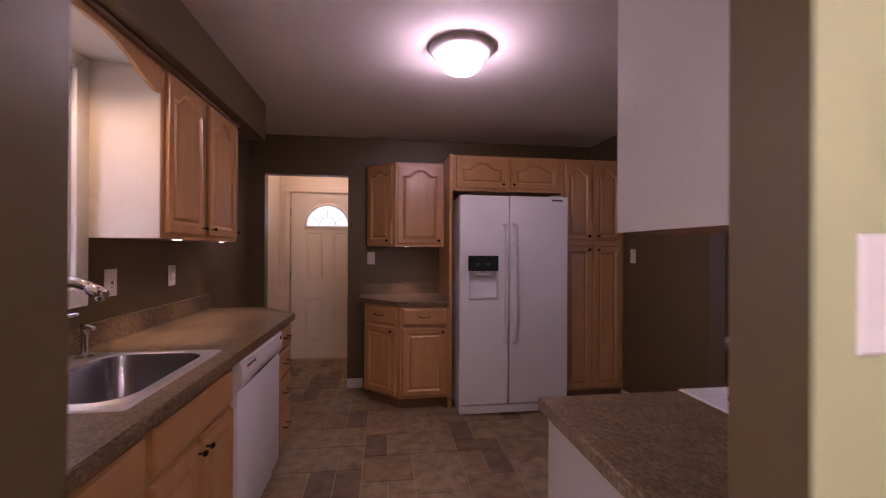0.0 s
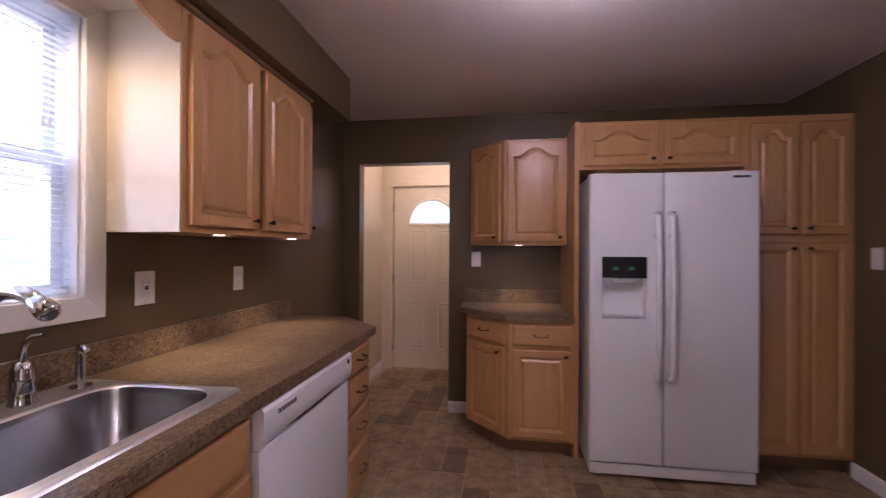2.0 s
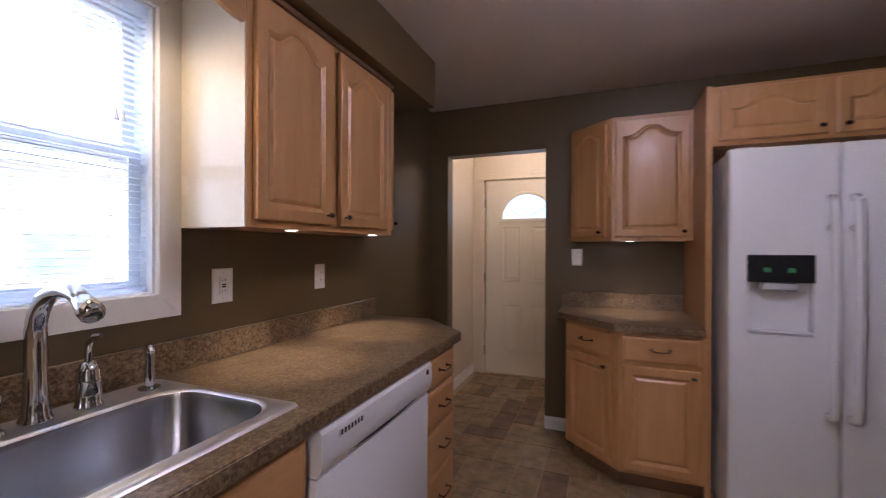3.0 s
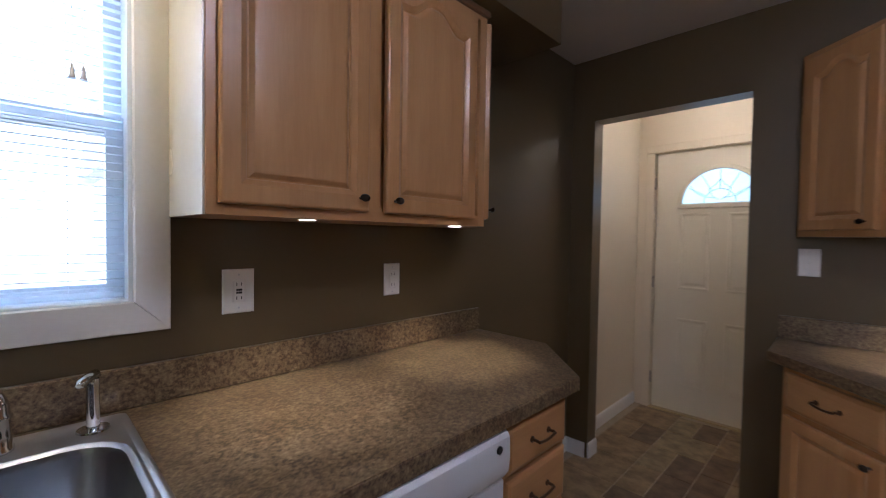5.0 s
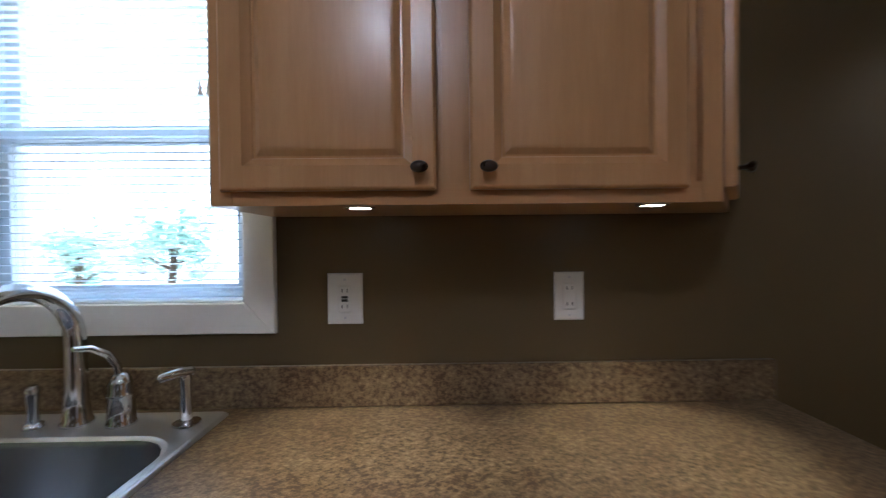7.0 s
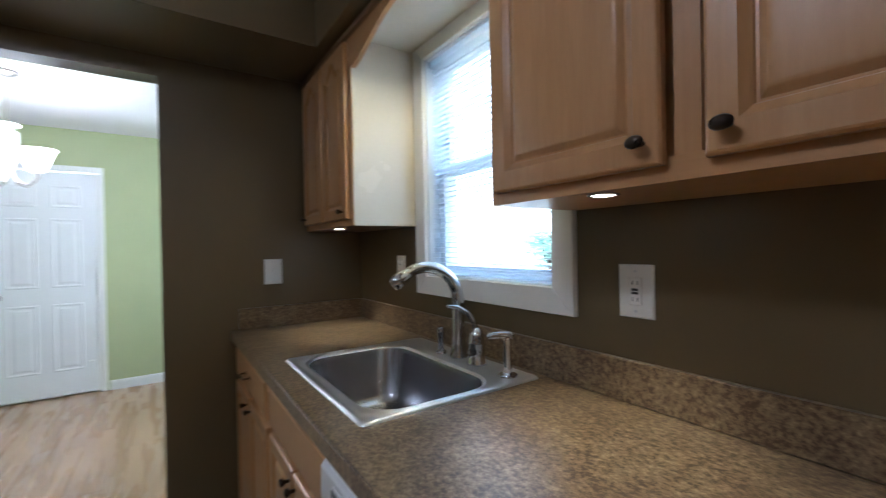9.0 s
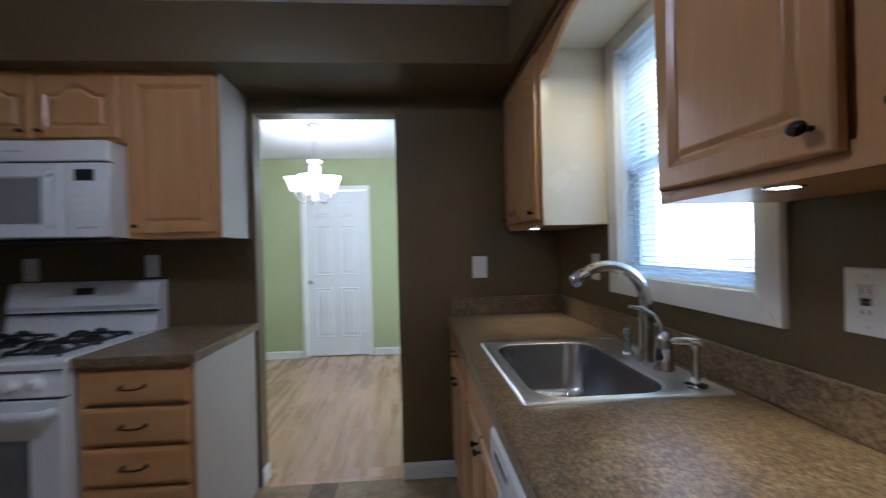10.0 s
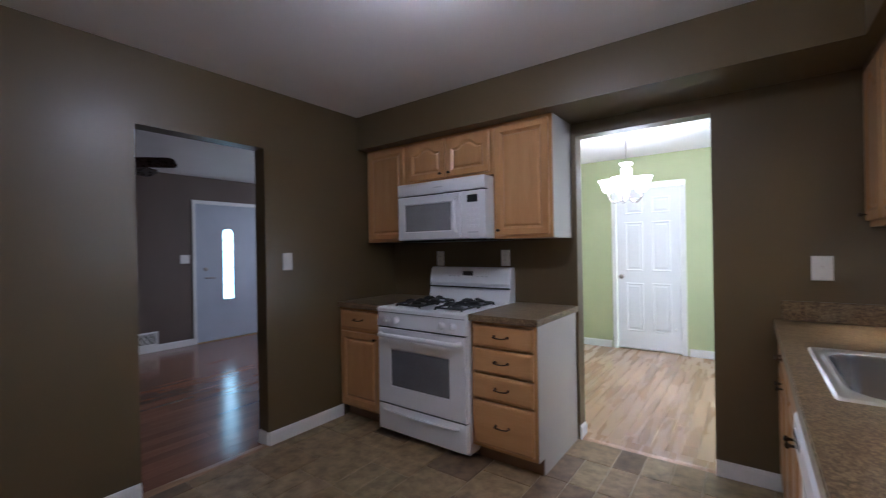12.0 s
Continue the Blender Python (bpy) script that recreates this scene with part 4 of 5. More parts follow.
prof = [(-0.0105, -0.0014), (-0.005, 0.0003), (0.0, 0.0008), (0.005, 0.0003), (0.0105, -0.0014)]
lower = [(x, z - 0.0004) for x, z in reversed(prof)]
slat.rings([[(x, 0, z) for x, z in prof + lower], [(x, ln, z) for x, z in prof + lower]])
slat_mesh = mesh_of(slat, "slat", 60)
slat_mesh.materials.append(BLIND)
z = gz0 + 0.030
while z < gz1 - 0.04:
    o = part("slat", slat_mesh, BLIND, blind, m=pose(0, gy0 + 0.006, z, 0, 0, 0))
    z += 0.0205
part("bottom_rail", Shape().box(-0.011, 0.011, gy0 + 0.006, gy1 - 0.006, gz0 + 0.006, gz0 + 0.019, 0.003), BLIND, blind)
for y in (gy0 + 0.11, gy1 - 0.11):
    part("ladder_cord", Shape().tube([(0.0135, y, gz0 + 0.015), (0.0135, y, gz1 - 0.02)], 0.0010, 5), BLIND, blind)
for i, y in enumerate((gy1 - 0.080, gy1 - 0.100)):
    part("pull_cord", Shape().tube([(0.020, y, gz1 - 0.02), (0.022, y, 1.733)], 0.0011, 5), BLIND, blind)
    part("tassel", Shape().lathe([(0.002, 0.033), (0.004, 0.026), (0.005, 0.010), (0.008, 0.003), (0.007, 0.0)], (0.022, y, 1.700), 10), ENAMEL_SHADE, blind, "small white cord tassel", smooth=50)

# ---- refrigerator ----
fr = thing("refrigerator", pose(0.617, 3.320, 0), "white side-by-side refrigerator with an ice dispenser", "refrigerator")
W, H = 0.913, 1.800
part("body", Shape().box(0.006, W - 0.006, 0.075, 0.80, 0.02, H - 0.012, 0.005), ENAMEL, fr)
part("hinge_cover", Shape().box(0.03, 0.13, 0.05, 0.15, H - 0.012, H + 0.004, 0.004), ENAMEL_SHADE, fr)
part("hinge_cover", Shape().box(W - 0.13, W - 0.03, 0.05, 0.15, H - 0.012, H + 0.004, 0.004), ENAMEL_SHADE, fr)
split = 0.411
left = Shape()
rect_hole(left, split - 0.003, H - 0.105, 0.068, (0.075, 0.315, 0.850, 1.082), 0.055, 0.007)
dl = part("freezer_door", left, ENAMEL, fr, m=pose(0, 0, 0.095), smooth=40)
part("dispenser_panel", Shape().box(0.070, 0.320, -0.004, 0.004, 1.082, 1.206, 0.003), BLACK, dl, "glossy black dispenser control panel")
for x in (0.145, 0.235):
    part("display", Shape().box(x - 0.013, x + 0.013, -0.0052, -0.004, 1.128, 1.148), LED, dl, "small green display")
part("dispenser_chute", Shape().box(0.13, 0.26, 0.002, 0.05, 1.045, 1.080, 0.006), ENAMEL_SHADE, dl)
part("drip_tray", Shape().box(0.078, 0.312, -0.006, 0.052, 0.850, 0.862, 0.003), ENAMEL_SHADE, dl)
dr = part("fridge_door", Shape().box(0, W - split - 0.003, 0, 0.068, 0, H - 0.105, 0.007, 2), ENAMEL, fr, m=pose(split + 0.003, 0, 0.095), smooth=40)
part("badge", Shape().box(W - split - 0.14, W - split - 0.05, -0.002, 0.001, H - 0.142, H - 0.130), BLACK, dr, "small dark name plate")
for dd, x in ((dl, split - 0.040), (dr, 0.034)):
    pts = []
    for i in range(13):
        u = i / 12
        pts.append((x, -0.042 - 0.014 * math.sin(math.pi * u), 0.52 + 0.92 * u))
    pts = [(x, 0.0, 0.505), (x, -0.028, 0.508)] + pts + [(x, -0.028, 1.452), (x, 0.0, 1.455)]
    hd = part("handle", Shape().tube(pts, 0.0165, 12), ENAMEL, dd, "long white bowed handle", smooth=60)
    part("handle_bracket", Shape().box(x - 0.015, x + 0.015, -0.048, 0.0, 1.315, 1.335, 0.004), ENAMEL, hd)
    part("handle_bracket", Shape().box(x - 0.015, x + 0.015, -0.030, 0.0, 0.500, 0.525, 0.004), ENAMEL, hd)
part("kick_grille", Shape().box(0.004, W - 0.004, 0.012, 0.075, 0.018, 0.085, 0.008, 2), ENAMEL, fr, smooth=40)
for x in (0.06, W - 0.06):
    part("foot", Shape().lathe([(0.02, 0.0), (0.02, 0.02)], (x, 0.1, 0), 12), BLACK, fr)
    part("foot", Shape().lathe([(0.02, 0.0), (0.02, 0.025)], (x, 0.7, 0), 12), BLACK, fr)

# ---- gas range ----
rg = thing("gas_range", pose(1.695, 1.225, 0, 0, 0, 180), "white freestanding gas range with black grates", "range")
W = 0.765
D = 1.225 - SOUTH - 0.008
part("body", Shape().box(0.003, W - 0.003, 0.03, D, 0.03, 0.880), ENAMEL, rg)
top = Shape()
lay = lambda d, z: [(d, d, z), (W - d, d, z), (W - d, D - d, z), (d, D - d, z)]
top.rings([lay(0, 0.880), lay(0, 0.905), lay(0.008, 0.915), lay(0.035, 0.915), lay(0.045, 0.908)])
part("cooktop", top, ENAMEL, rg, smooth=30)
door = Shape()
rect_hole(door, W - 0.012, 0.535, 0.035, (0.125, W - 0.137, 0.130, 0.385), 0.006, 0.006)
dd = part("oven_door", door, ENAMEL, rg, m=pose(0.006, -0.004, 0.235), smooth=40)
part("oven_window", Shape().box(0.127, W - 0.139, 0.0035, 0.0058, 0.132, 0.383), OVEN_GLASS, dd, "grey speckled oven window")
pts = [(0.03, 0, 0.490), (0.045, -0.030, 0.490)] + [(0.06 + (W - 0.132) * i / 8, -0.044, 0.490) for i in range(9)] + [(W - 0.057, -0.030, 0.490), (W - 0.042, 0, 0.490)]
part("handle", Shape().tube(pts, 0.016, 10), ENAMEL, dd, "white bar handle", smooth=60)
dw2 = part("warming_drawer", Shape().box(0.006, W - 0.006, -0.004, 0.03, 0.045, 0.228, 0.006, 2), ENAMEL, rg, smooth=40)
part("drawer_lip", Shape().tube([(0.06, -0.006, 0.190)] + [(0.08 + (W - 0.16) * i / 8, -0.012, 0.186 - 0.008 * math.sin(math.pi * i / 8)) for i in range(9)] + [(W - 0.06, -0.006, 0.190)], 0.008, 8), ENAMEL, dw2, smooth=60)
part("control_strip", Shape().rings([[(0.004, 0.004, 0.778), (0.004, -0.006, 0.782), (0.004, 0.006, 0.878), (0.004, 0.03, 0.878), (0.004, 0.03, 0.778)],
                                     [(W - 0.004, 0.004, 0.778), (W - 0.004, -0.006, 0.782), (W - 0.004, 0.006, 0.878), (W - 0.004, 0.03, 0.878), (W - 0.004, 0.03, 0.778)]]), ENAMEL, rg)
part("strip_line", Shape().box(0.006, W - 0.006, -0.002, 0.004, 0.8785, 0.8815), DARK_SLOT, rg)
for x in (0.095, 0.185, W - 0.185, W - 0.095):
    k = part("control_knob", Shape().lathe([(0.025, 0.0), (0.025, 0.006), (0.021, 0.010), (0.019, 0.026), (0.014, 0.029)], (x, 0.0, 0.830), 18, "y"), ENAMEL, rg, "white round burner knob", smooth=40)
    part("pointer", Shape().box(x - 0.003, x + 0.003, -0.032, -0.027, 0.815, 0.846, 0.001), ENAMEL_SHADE, k)
bg = Shape().rings([[(0.01, D - 0.10, 0.905), (0.01, D - 0.075, 1.03), (0.01, D - 0.085, 1.05), (0.01, D - 0.060, 1.160), (0.01, D - 0.045, 1.172), (0.01, D - 0.002, 1.172), (0.01, D - 0.002, 0.905)],
                    [(W - 0.01, D - 0.10, 0.905), (W - 0.01, D - 0.075, 1.03), (W - 0.01, D - 0.085, 1.05), (W - 0.01, D - 0.060, 1.160), (W - 0.01, D - 0.045, 1.172), (W - 0.01, D - 0.002, 1.172), (W - 0.01, D - 0.002, 0.905)]])
bgp = part("backguard", bg, ENAMEL, rg)
part("backguard_line", Shape().box(0.012, W - 0.012, D - 0.097, D - 0.070, 1.012, 1.021), DARK_SLOT, bgp)
part("clock", Shape().box(W / 2 - 0.045, W / 2 + 0.045, D - 0.082, D - 0.06, 1.108, 1.142, 0.002), BLACK, bgp, "small dark clock display")
for i in range(6):
    x = W / 2 + (-0.17, -0.13, -0.09, 0.09, 0.13, 0.17)[i]
    part("button", Shape().box(x - 0.010, x + 0.010, D - 0.077, D - 0.06, 1.098, 1.106, 0.001), ENAMEL_SHADE, bgp)
for cx in (0.205, W - 0.205):
    for cy in (0.20, 0.42):
        gw, gh = 0.112, 0.104
        loop = [(cx + x, cy + y, 0.924) for x, y in rounded(-gw, gw, -gh, gh, 0.022, 3)]
        g = part("grate", Shape().tube(loop + loop[:1], 0.0068, 6), IRON, rg, "black cast-iron burner grate")
        for dx, dy in ((1, 0), (-1, 0), (0, 1), (0, -1)):
            part("finger", Shape().tube([(cx + dx * 0.022, cy + dy * 0.022, 0.951), (cx + dx * 0.058, cy + dy * 0.055, 0.950), (cx + dx * 0.092, cy + dy * 0.086, 0.940), (cx + dx * gw, cy + dy * gh, 0.924)], [0.006, 0.008, 0.009, 0.008], 6), IRON, g)
        for dx in (-1, 1):
            for dy in (-1, 1):
                part("foot", Shape().tube([(cx + dx * (gw - 0.007), cy + dy * (gh - 0.007), 0.924), (cx + dx * (gw - 0.003), cy + dy * (gh - 0.003), 0.907)], 0.0075, 6), IRON, g)
        part("burner", Shape().lathe([(0.048, 0.908), (0.048, 0.918), (0.036, 0.926), (0.036, 0.932), (0.030, 0.935)], (cx, cy, 0), 18), IRON, rg, "black burner cap", smooth=40)
        part("drip_bowl", Shape().lathe([(0.075, 0.908), (0.073, 0.912), (0.050, 0.909)], (cx, cy, 0), 20), ENAMEL_SHADE, rg, smooth=40)
for za, zb in ((0.7705, 0.7775), (0.2285, 0.2345)):
    part("gap_line", Shape().box(0.008, W - 0.008, -0.003, 0.03, za, zb), DARK_SLOT, rg)
for x in (0.05, W - 0.05):
    part("leg", Shape().lathe([(0.018, 0.0), (0.018, 0.03)], (x, 0.10, 0), 10), BLACK, rg)
    part("leg", Shape().lathe([(0.018, 0.0), (0.018, 0.03)], (x, D - 0.08, 0), 10), BLACK, rg)

# ---- microwave over the range ----
mw = thing("microwave", pose(1.708, 0.970, 1.387, 0, 0, 180), "white over-the-range microwave below the cabinets", "microwave")
W, H, D = 0.783, 0.428, 0.970 - SOUTH - 0.003
part("body", Shape().box(0.004, W - 0.004, 0.03, D, 0.0, H - 0.001, 0.004), ENAMEL, mw)
part("vent_grille", Shape().box(0, W, -0.006, 0.03, H - 0.092, H, 0.010, 2), ENAMEL, mw, smooth=40)
part("gap_line", Shape().box(0.004, W - 0.004, 0.002, 0.03, H - 0.098, H - 0.092), DARK_SLOT, mw)
sd = 0.585
dor = Shape()
rect_hole(dor, sd - 0.003, H - 0.102, 0.03, (0.075, sd - 0.085, 0.062, H - 0.165), 0.006, 0.006)
md = part("microwave_door", dor, ENAMEL, mw, m=pose(0, -0.004, 0.003), smooth=40)
part("door_window", Shape().box(0.077, sd - 0.087, 0.0035, 0.0058, 0.064, H - 0.167), GREY_GLASS, md, "grey perforated window")
part("handle", Shape().tube([(sd - 0.035, 0, 0.045), (sd - 0.035, -0.022, 0.06)] + [(sd - 0.035, -0.027 - 0.006 * math.sin(math.pi * i / 6), 0.075 + 0.18 * i / 6) for i in range(7)] + [(sd - 0.035, -0.022, 0.27), (sd - 0.035, 0, 0.285)], 0.009, 8), ENAMEL, md, smooth=60)
cp = part("control_panel", Shape().box(sd, W, -0.004, 0.03, 0.003, H - 0.099, 0.005, 2), ENAMEL, mw, smooth=40)
part("display", Shape().box(sd + 0.055, W - 0.060, -0.0065, -0.003, H - 0.178, H - 0.128, 0.002), BLACK, cp, "dark display window")
for r in range(4):
    for c_ in range(3):
        x, z = sd + 0.050 + c_ * 0.036, 0.075 + r * 0.038
        part("button", Shape().box(x, x + 0.026, -0.0055, -0.003, z, z + 0.022, 0.0015), ENAMEL, cp)
part("label_bar", Shape().box(sd + 0.060, W - 0.055, -0.0052, -0.003, 0.040, 0.050), ENAMEL_SHADE, cp)
part("bottom_plate", Shape().box(0.01, W - 0.01, 0.02, D - 0.01, -0.012, 0.0), BLACK, mw, "dark underside plate")
part("name_bar", Shape().box(W / 2 - 0.04, W / 2 + 0.04, -0.0075, -0.004, H - 0.052, H - 0.044), ENAMEL_SHADE, mw)

# ---- ceiling light ----
cl = thing("ceiling_light", pose(0.425, 2.240, CEIL), "round flush ceiling light with a lit white glass bowl", "ceiling light")
part("pan", Shape().lathe([(0.173, 0.0), (0.175, -0.012), (0.168, -0.026), (0.150, -0.036), (0.136, -0.040), (0.129, -0.046), (0.110, -0.046)], (0, 0, 0), 40), SATIN, cl, "stepped brushed nickel pan", smooth=50)
part("bowl", Shape().lathe([(0.118, -0.046), (0.120, -0.055), (0.115, -0.080), (0.101, -0.106), (0.078, -0.126), (0.048, -0.139), (0.015, -0.144)], (0, 0, 0), 32), SHADE, cl, "lit white glass bowl", smooth=60)


def puck(x, y, z, power=5.5, label="small lit round puck light under the cabinet", colour=WARM, cone=78):
    p = thing("puck_light", pose(x, y, z), label, "puck light", group="puck lights")
    part("housing", Shape().lathe([(0.030, 0.0), (0.030, -0.001), (0.029, -0.002), (0.026, -0.002)], (0, 0, 0), 20), CHROME, p, smooth=40)
    part("lens", Shape().lathe([(0.026, -0.0008), (0.020, -0.0024), (0.006, -0.0032)], (0, 0, 0), 18), PUCK, p, "lit frosted lens", smooth=50)
    lamp("puck_spot", "SPOT", (x, y, z - 0.02), power, colour, (x, y, 0), 0.025, spot=cone)


puck(-1.000, 2.260, ZB)
puck(-0.995, 2.822, ZB)
puck(-1.002, 0.858, ZB)
puck(0.222, 3.945, UZ, 4.2)
puck(-1.09, 1.60, SOFFIT - 0.020, 6.5, "small lit round light in the window bay's top board", (1.0, 0.74, 0.36), 158)


# ---- switches and outlets ----
def plate(m, label, kind="switch", gang=1, w=0.075, h=0.122):
    """A wall plate: front at y=0 facing -y, centred."""
    W_, H_ = w + 0.046 * (gang - 1), h
    p = thing("wall_plate", m, label, "outlet" if kind in ("outlet", "gfci") else "light switch")
    lay = lambda d, y: [(-W_ / 2 + d, y, -H_ / 2 + d), (W_ / 2 - d, y, -H_ / 2 + d), (W_ / 2 - d, y, H_ / 2 - d), (-W_ / 2 + d, y, H_ / 2 - d)]
    part("plate", Shape().rings([lay(0, 0.0), lay(0, -0.003), lay(0.004, -0.006)]), PLATE, p)
    for g in range(gang):
        cx = (g - (gang - 1) / 2) * 0.046
        if kind == "switch":
            part("toggle", Shape().box(cx - 0.005, cx + 0.005, -0.014, -0.006, -0.004, 0.012, 0.002), PLATE, p)
        elif kind == "rocker":
            part("rocker", Shape().box(cx - 0.017, cx + 0.017, -0.009, -0.006, -0.033, 0.033, 0.002), PLATE, p)
        else:
            part("socket", Shape().box(cx - 0.017, cx + 0.017, -0.0085, -0.006, -0.034, 0.034, 0.003), PLATE, p)
            for z in (-0.020, 0.020):
                for dx in (-0.0065, 0.0065):
                    part("slot", Shape().box(cx + dx - 0.001, cx + dx + 0.001, -0.0092, -0.0084, z - 0.004, z + 0.005), DARK_SLOT, p)
            if kind == "gfci":
                part("button", Shape().box(cx - 0.008, cx + 0.008, -0.0105, -0.0085, 0.001, 0.007), BLACK, p, "black test button")
                part("button", Shape().box(cx - 0.008, cx + 0.008, -0.0105, -0.0085, -0.007, -0.001), DARK_SLOT, p, "dark reset button")
    for z in (-0.048, 0.048):
        part("screw", Shape().lathe([(0.003, 0.0), (0.003, 0.001)], (0, -0.006, z), 8, "y"), ENAMEL_SHADE, p)
    return p


plate(pose(WEST, 2.174, 1.184, 0, 0, 90), "white outlet plate with black test buttons above the backsplash", "gfci", 1, 0.088, 0.128)
plate(pose(WEST, 2.740, 1.184, 0, 0, 90), "white outlet plate on the taupe wall", "outlet")
plate(pose(WEST, 1.000, 1.200, 0, 0, 90), "white outlet plate beside the window casing", "outlet")
plate(pose(-0.775, SOUTH, 1.190, 0, 0, 180), "white switch plate above the counter's end", "switch", 1, 0.085, 0.125)
plate(pose(-0.112, NORTH, 1.262), "white switch plate beside the slanted cabinet", "switch")
plate(pose(EAST, 3.400, 1.300, 0, 0, -90), "white switch plate beside the pantry", "switch")
plate(pose(EAST, 1.637, 1.250, 0, 0, -90), "white switch plate beside the living room opening", "rocker")
plate(pose(1.02, SOUTH, 1.245, 0, 0, 180), "white outlet plate on the wall behind the range", "outlet")
plate(pose(1.64, SOUTH, 1.240, 0, 0, 180), "white outlet plate above the range backguard", "outlet")
plate(pose(0.560, SOUTH - T, 1.300, 0, 0, 0), "white switch plate on the lime dining room wall", "switch", 1, 0.08, 0.13)
# ---- doors ----
def panel_slab(w, h, panels, t=0.035):
    """A moulded door: a flat slab with raised panels, front at y=0; every panel is a loop stack laid on the face."""
    sh = Shape().box(0, w, 0.0, t, 0, h, 0.002)
    for x0, x1, z0, z1 in panels:
        lay = lambda d, y: [(x0 + d, y, z0 + d), (x1 - d, y, z0 + d), (x1 - d, y, z1 - d), (x0 + d, y, z1 - d)]
        sh.rings([lay(0, 0.0), lay(0.003, -0.005), lay(0.012, -0.006), lay(0.022, -0.001), lay(0.032, -0.001), lay(0.048, -0.005), lay(0.05, -0.0052)], False, True)
    return sh


def door_casing(parent, w, h, c=0.062, mat_=WHITE_TRIM, y=-0.015):
    part("casing", Shape().box(-c, 0, y, 0.0, 0, h, 0.004), mat_, parent)
    part("casing", Shape().box(w, w + c, y, 0.0, 0, h, 0.004), mat_, parent)
    part("casing", Shape().box(-c, w + c, y, 0.0, h, h + c, 0.004), mat_, parent)


def hinge(parent, x, z):
    part("hinge", Shape().tube([(x, -0.008, z - 0.045), (x, -0.008, z + 0.045)], 0.007, 8), NICKEL, parent, "small metal hinge")


# back door with a fan light
HW = HD1 - HD0
dr = thing("door_1", pose(HD0, HALL_END, 0), "cream panelled back door with a leaded fan light, closed", "door", kind="structure")
door_casing(dr, HW, 2.045, 0.060, CREAM)
w, h = HW - 0.03, 2.03
left = 0.17
pw = (w - 2 * left - 0.11) / 2
pans = [(left, left + pw, 0.205, 0.735), (w - left - pw, w - left, 0.205, 0.735), (left, left + pw, 0.965, 1.550), (w - left - pw, w - left, 0.965, 1.550)]
slab = part("slab", panel_slab(w, h, pans), CREAM_DOOR, dr, m=pose(0.015, 0.02, 0.012))
n = 20
fan_c, fan_z, fan_r = w / 2, 1.625, 0.245
arc = [(fan_c + fan_r * math.cos(math.pi * i / n), fan_z + fan_r * math.sin(math.pi * i / n)) for i in range(n + 1)]
scale_ = lambda k: [(fan_c + (x - fan_c) * k, -0.0, fan_z - 0.006 * (k - 1) * 6 * (z <= fan_z + 1e-6) + (z - fan_z) * k) for x, z in arc]
ring = lambda k, y: [(x, y, z - (0.03 * (k - 1) / 0.12 if z <= fan_z + 1e-3 and k > 1 else 0)) for x, _, z in scale_(k)]
part("fan_frame", Shape().rings([ring(1.14, 0.0), ring(1.12, -0.012), ring(1.03, -0.014), ring(1.0, -0.003)], False, False), CREAM_DOOR, slab, "moulded half-round light frame")
glass = part("fan_glass", Shape().rings([ring(1.0, -0.002), ring(1.0, -0.004)]), glow("fan_light_daylight", (0.58, 0.84, 1.0), 0.75, (0.5, 0.6, 0.65)), slab, "daylit leaded glass fan light")


def came(pts):
    part("lead_came", Shape().tube([(fan_c + x, -0.0065, fan_z + z) for x, z in pts], 0.0022, 5), NICKEL, slab)


for a in (30, 60, 90, 120, 150):
    ca, sa = math.cos(radians(a)), math.sin(radians(a))
    came([(0.10 * ca, 0.10 * sa), (0.24 * ca, 0.24 * sa)])
came([(0.10 * math.cos(math.pi * i / 12), 0.10 * math.sin(math.pi * i / 12)) for i in range(13)])
for sx in (-1, 1):
    came([(sx * 0.01, 0.02), (sx * 0.05, 0.05), (sx * 0.07, 0.10), (sx * 0.03, 0.13), (sx * 0.0, 0.17)])
    came([(sx * 0.02, 0.03), (sx * 0.10, 0.045), (sx * 0.16, 0.08), (sx * 0.19, 0.13)])
for q in ((0.0, 0.022, 0.0, 2.04), (HW - 0.022, HW, 0.0, 2.04), (0.022, HW - 0.022, 2.02, 2.04)):
    part("jamb", Shape().box(q[0], q[1], 0.0565, 0.10, q[2], q[3]), CREAM, dr)
for z in (0.25, 1.02, 1.80):
    hinge(dr, 0.008, z)
part("threshold", Shape().box(0.0, HW, -0.02, 0.10, 0.0, 0.012, 0.003), BRASS, dr, "metal threshold strip")
part("door_knob", Shape().lathe([(0.026, 0.0), (0.026, 0.006), (0.011, 0.012), (0.011, 0.035), (0.027, 0.045), (0.029, 0.058), (0.018, 0.068)], (w - 0.055, 0.02, 0.93), 18, "y"), NICKEL, dr, "round metal door knob", smooth=50)

# dining room door: white, six panels
DWID = DD1 - DD0 - 0.11
dr = thing("door_2", pose(DD1 - 0.055, DINE_END, 0, 0, 0, 180), "white six-panel interior door, closed", "door", kind="structure")
door_casing(dr, DWID, 2.045, 0.056)
w, h = DWID - 0.006, 2.02
a, b = 0.105, (w - 0.105 * 2 - 0.10) / 2
pans = []
for z0, z1 in ((0.22, 0.83), (0.98, 1.60), (1.70, 1.90)):
    pans += [(a, a + b, z0, z1), (w - a - b, w - a, z0, z1)]
part("slab", panel_slab(w, h, pans), WHITE_DOOR, dr, m=pose(0.003, 0.006, 0.018))
part("door_knob", Shape().lathe([(0.026, 0.0), (0.026, 0.006), (0.011, 0.012), (0.011, 0.035), (0.027, 0.045), (0.029, 0.058), (0.018, 0.068)], (0.06, 0.006, 0.93), 18, "y"), NICKEL, dr, "round metal door knob", smooth=50)
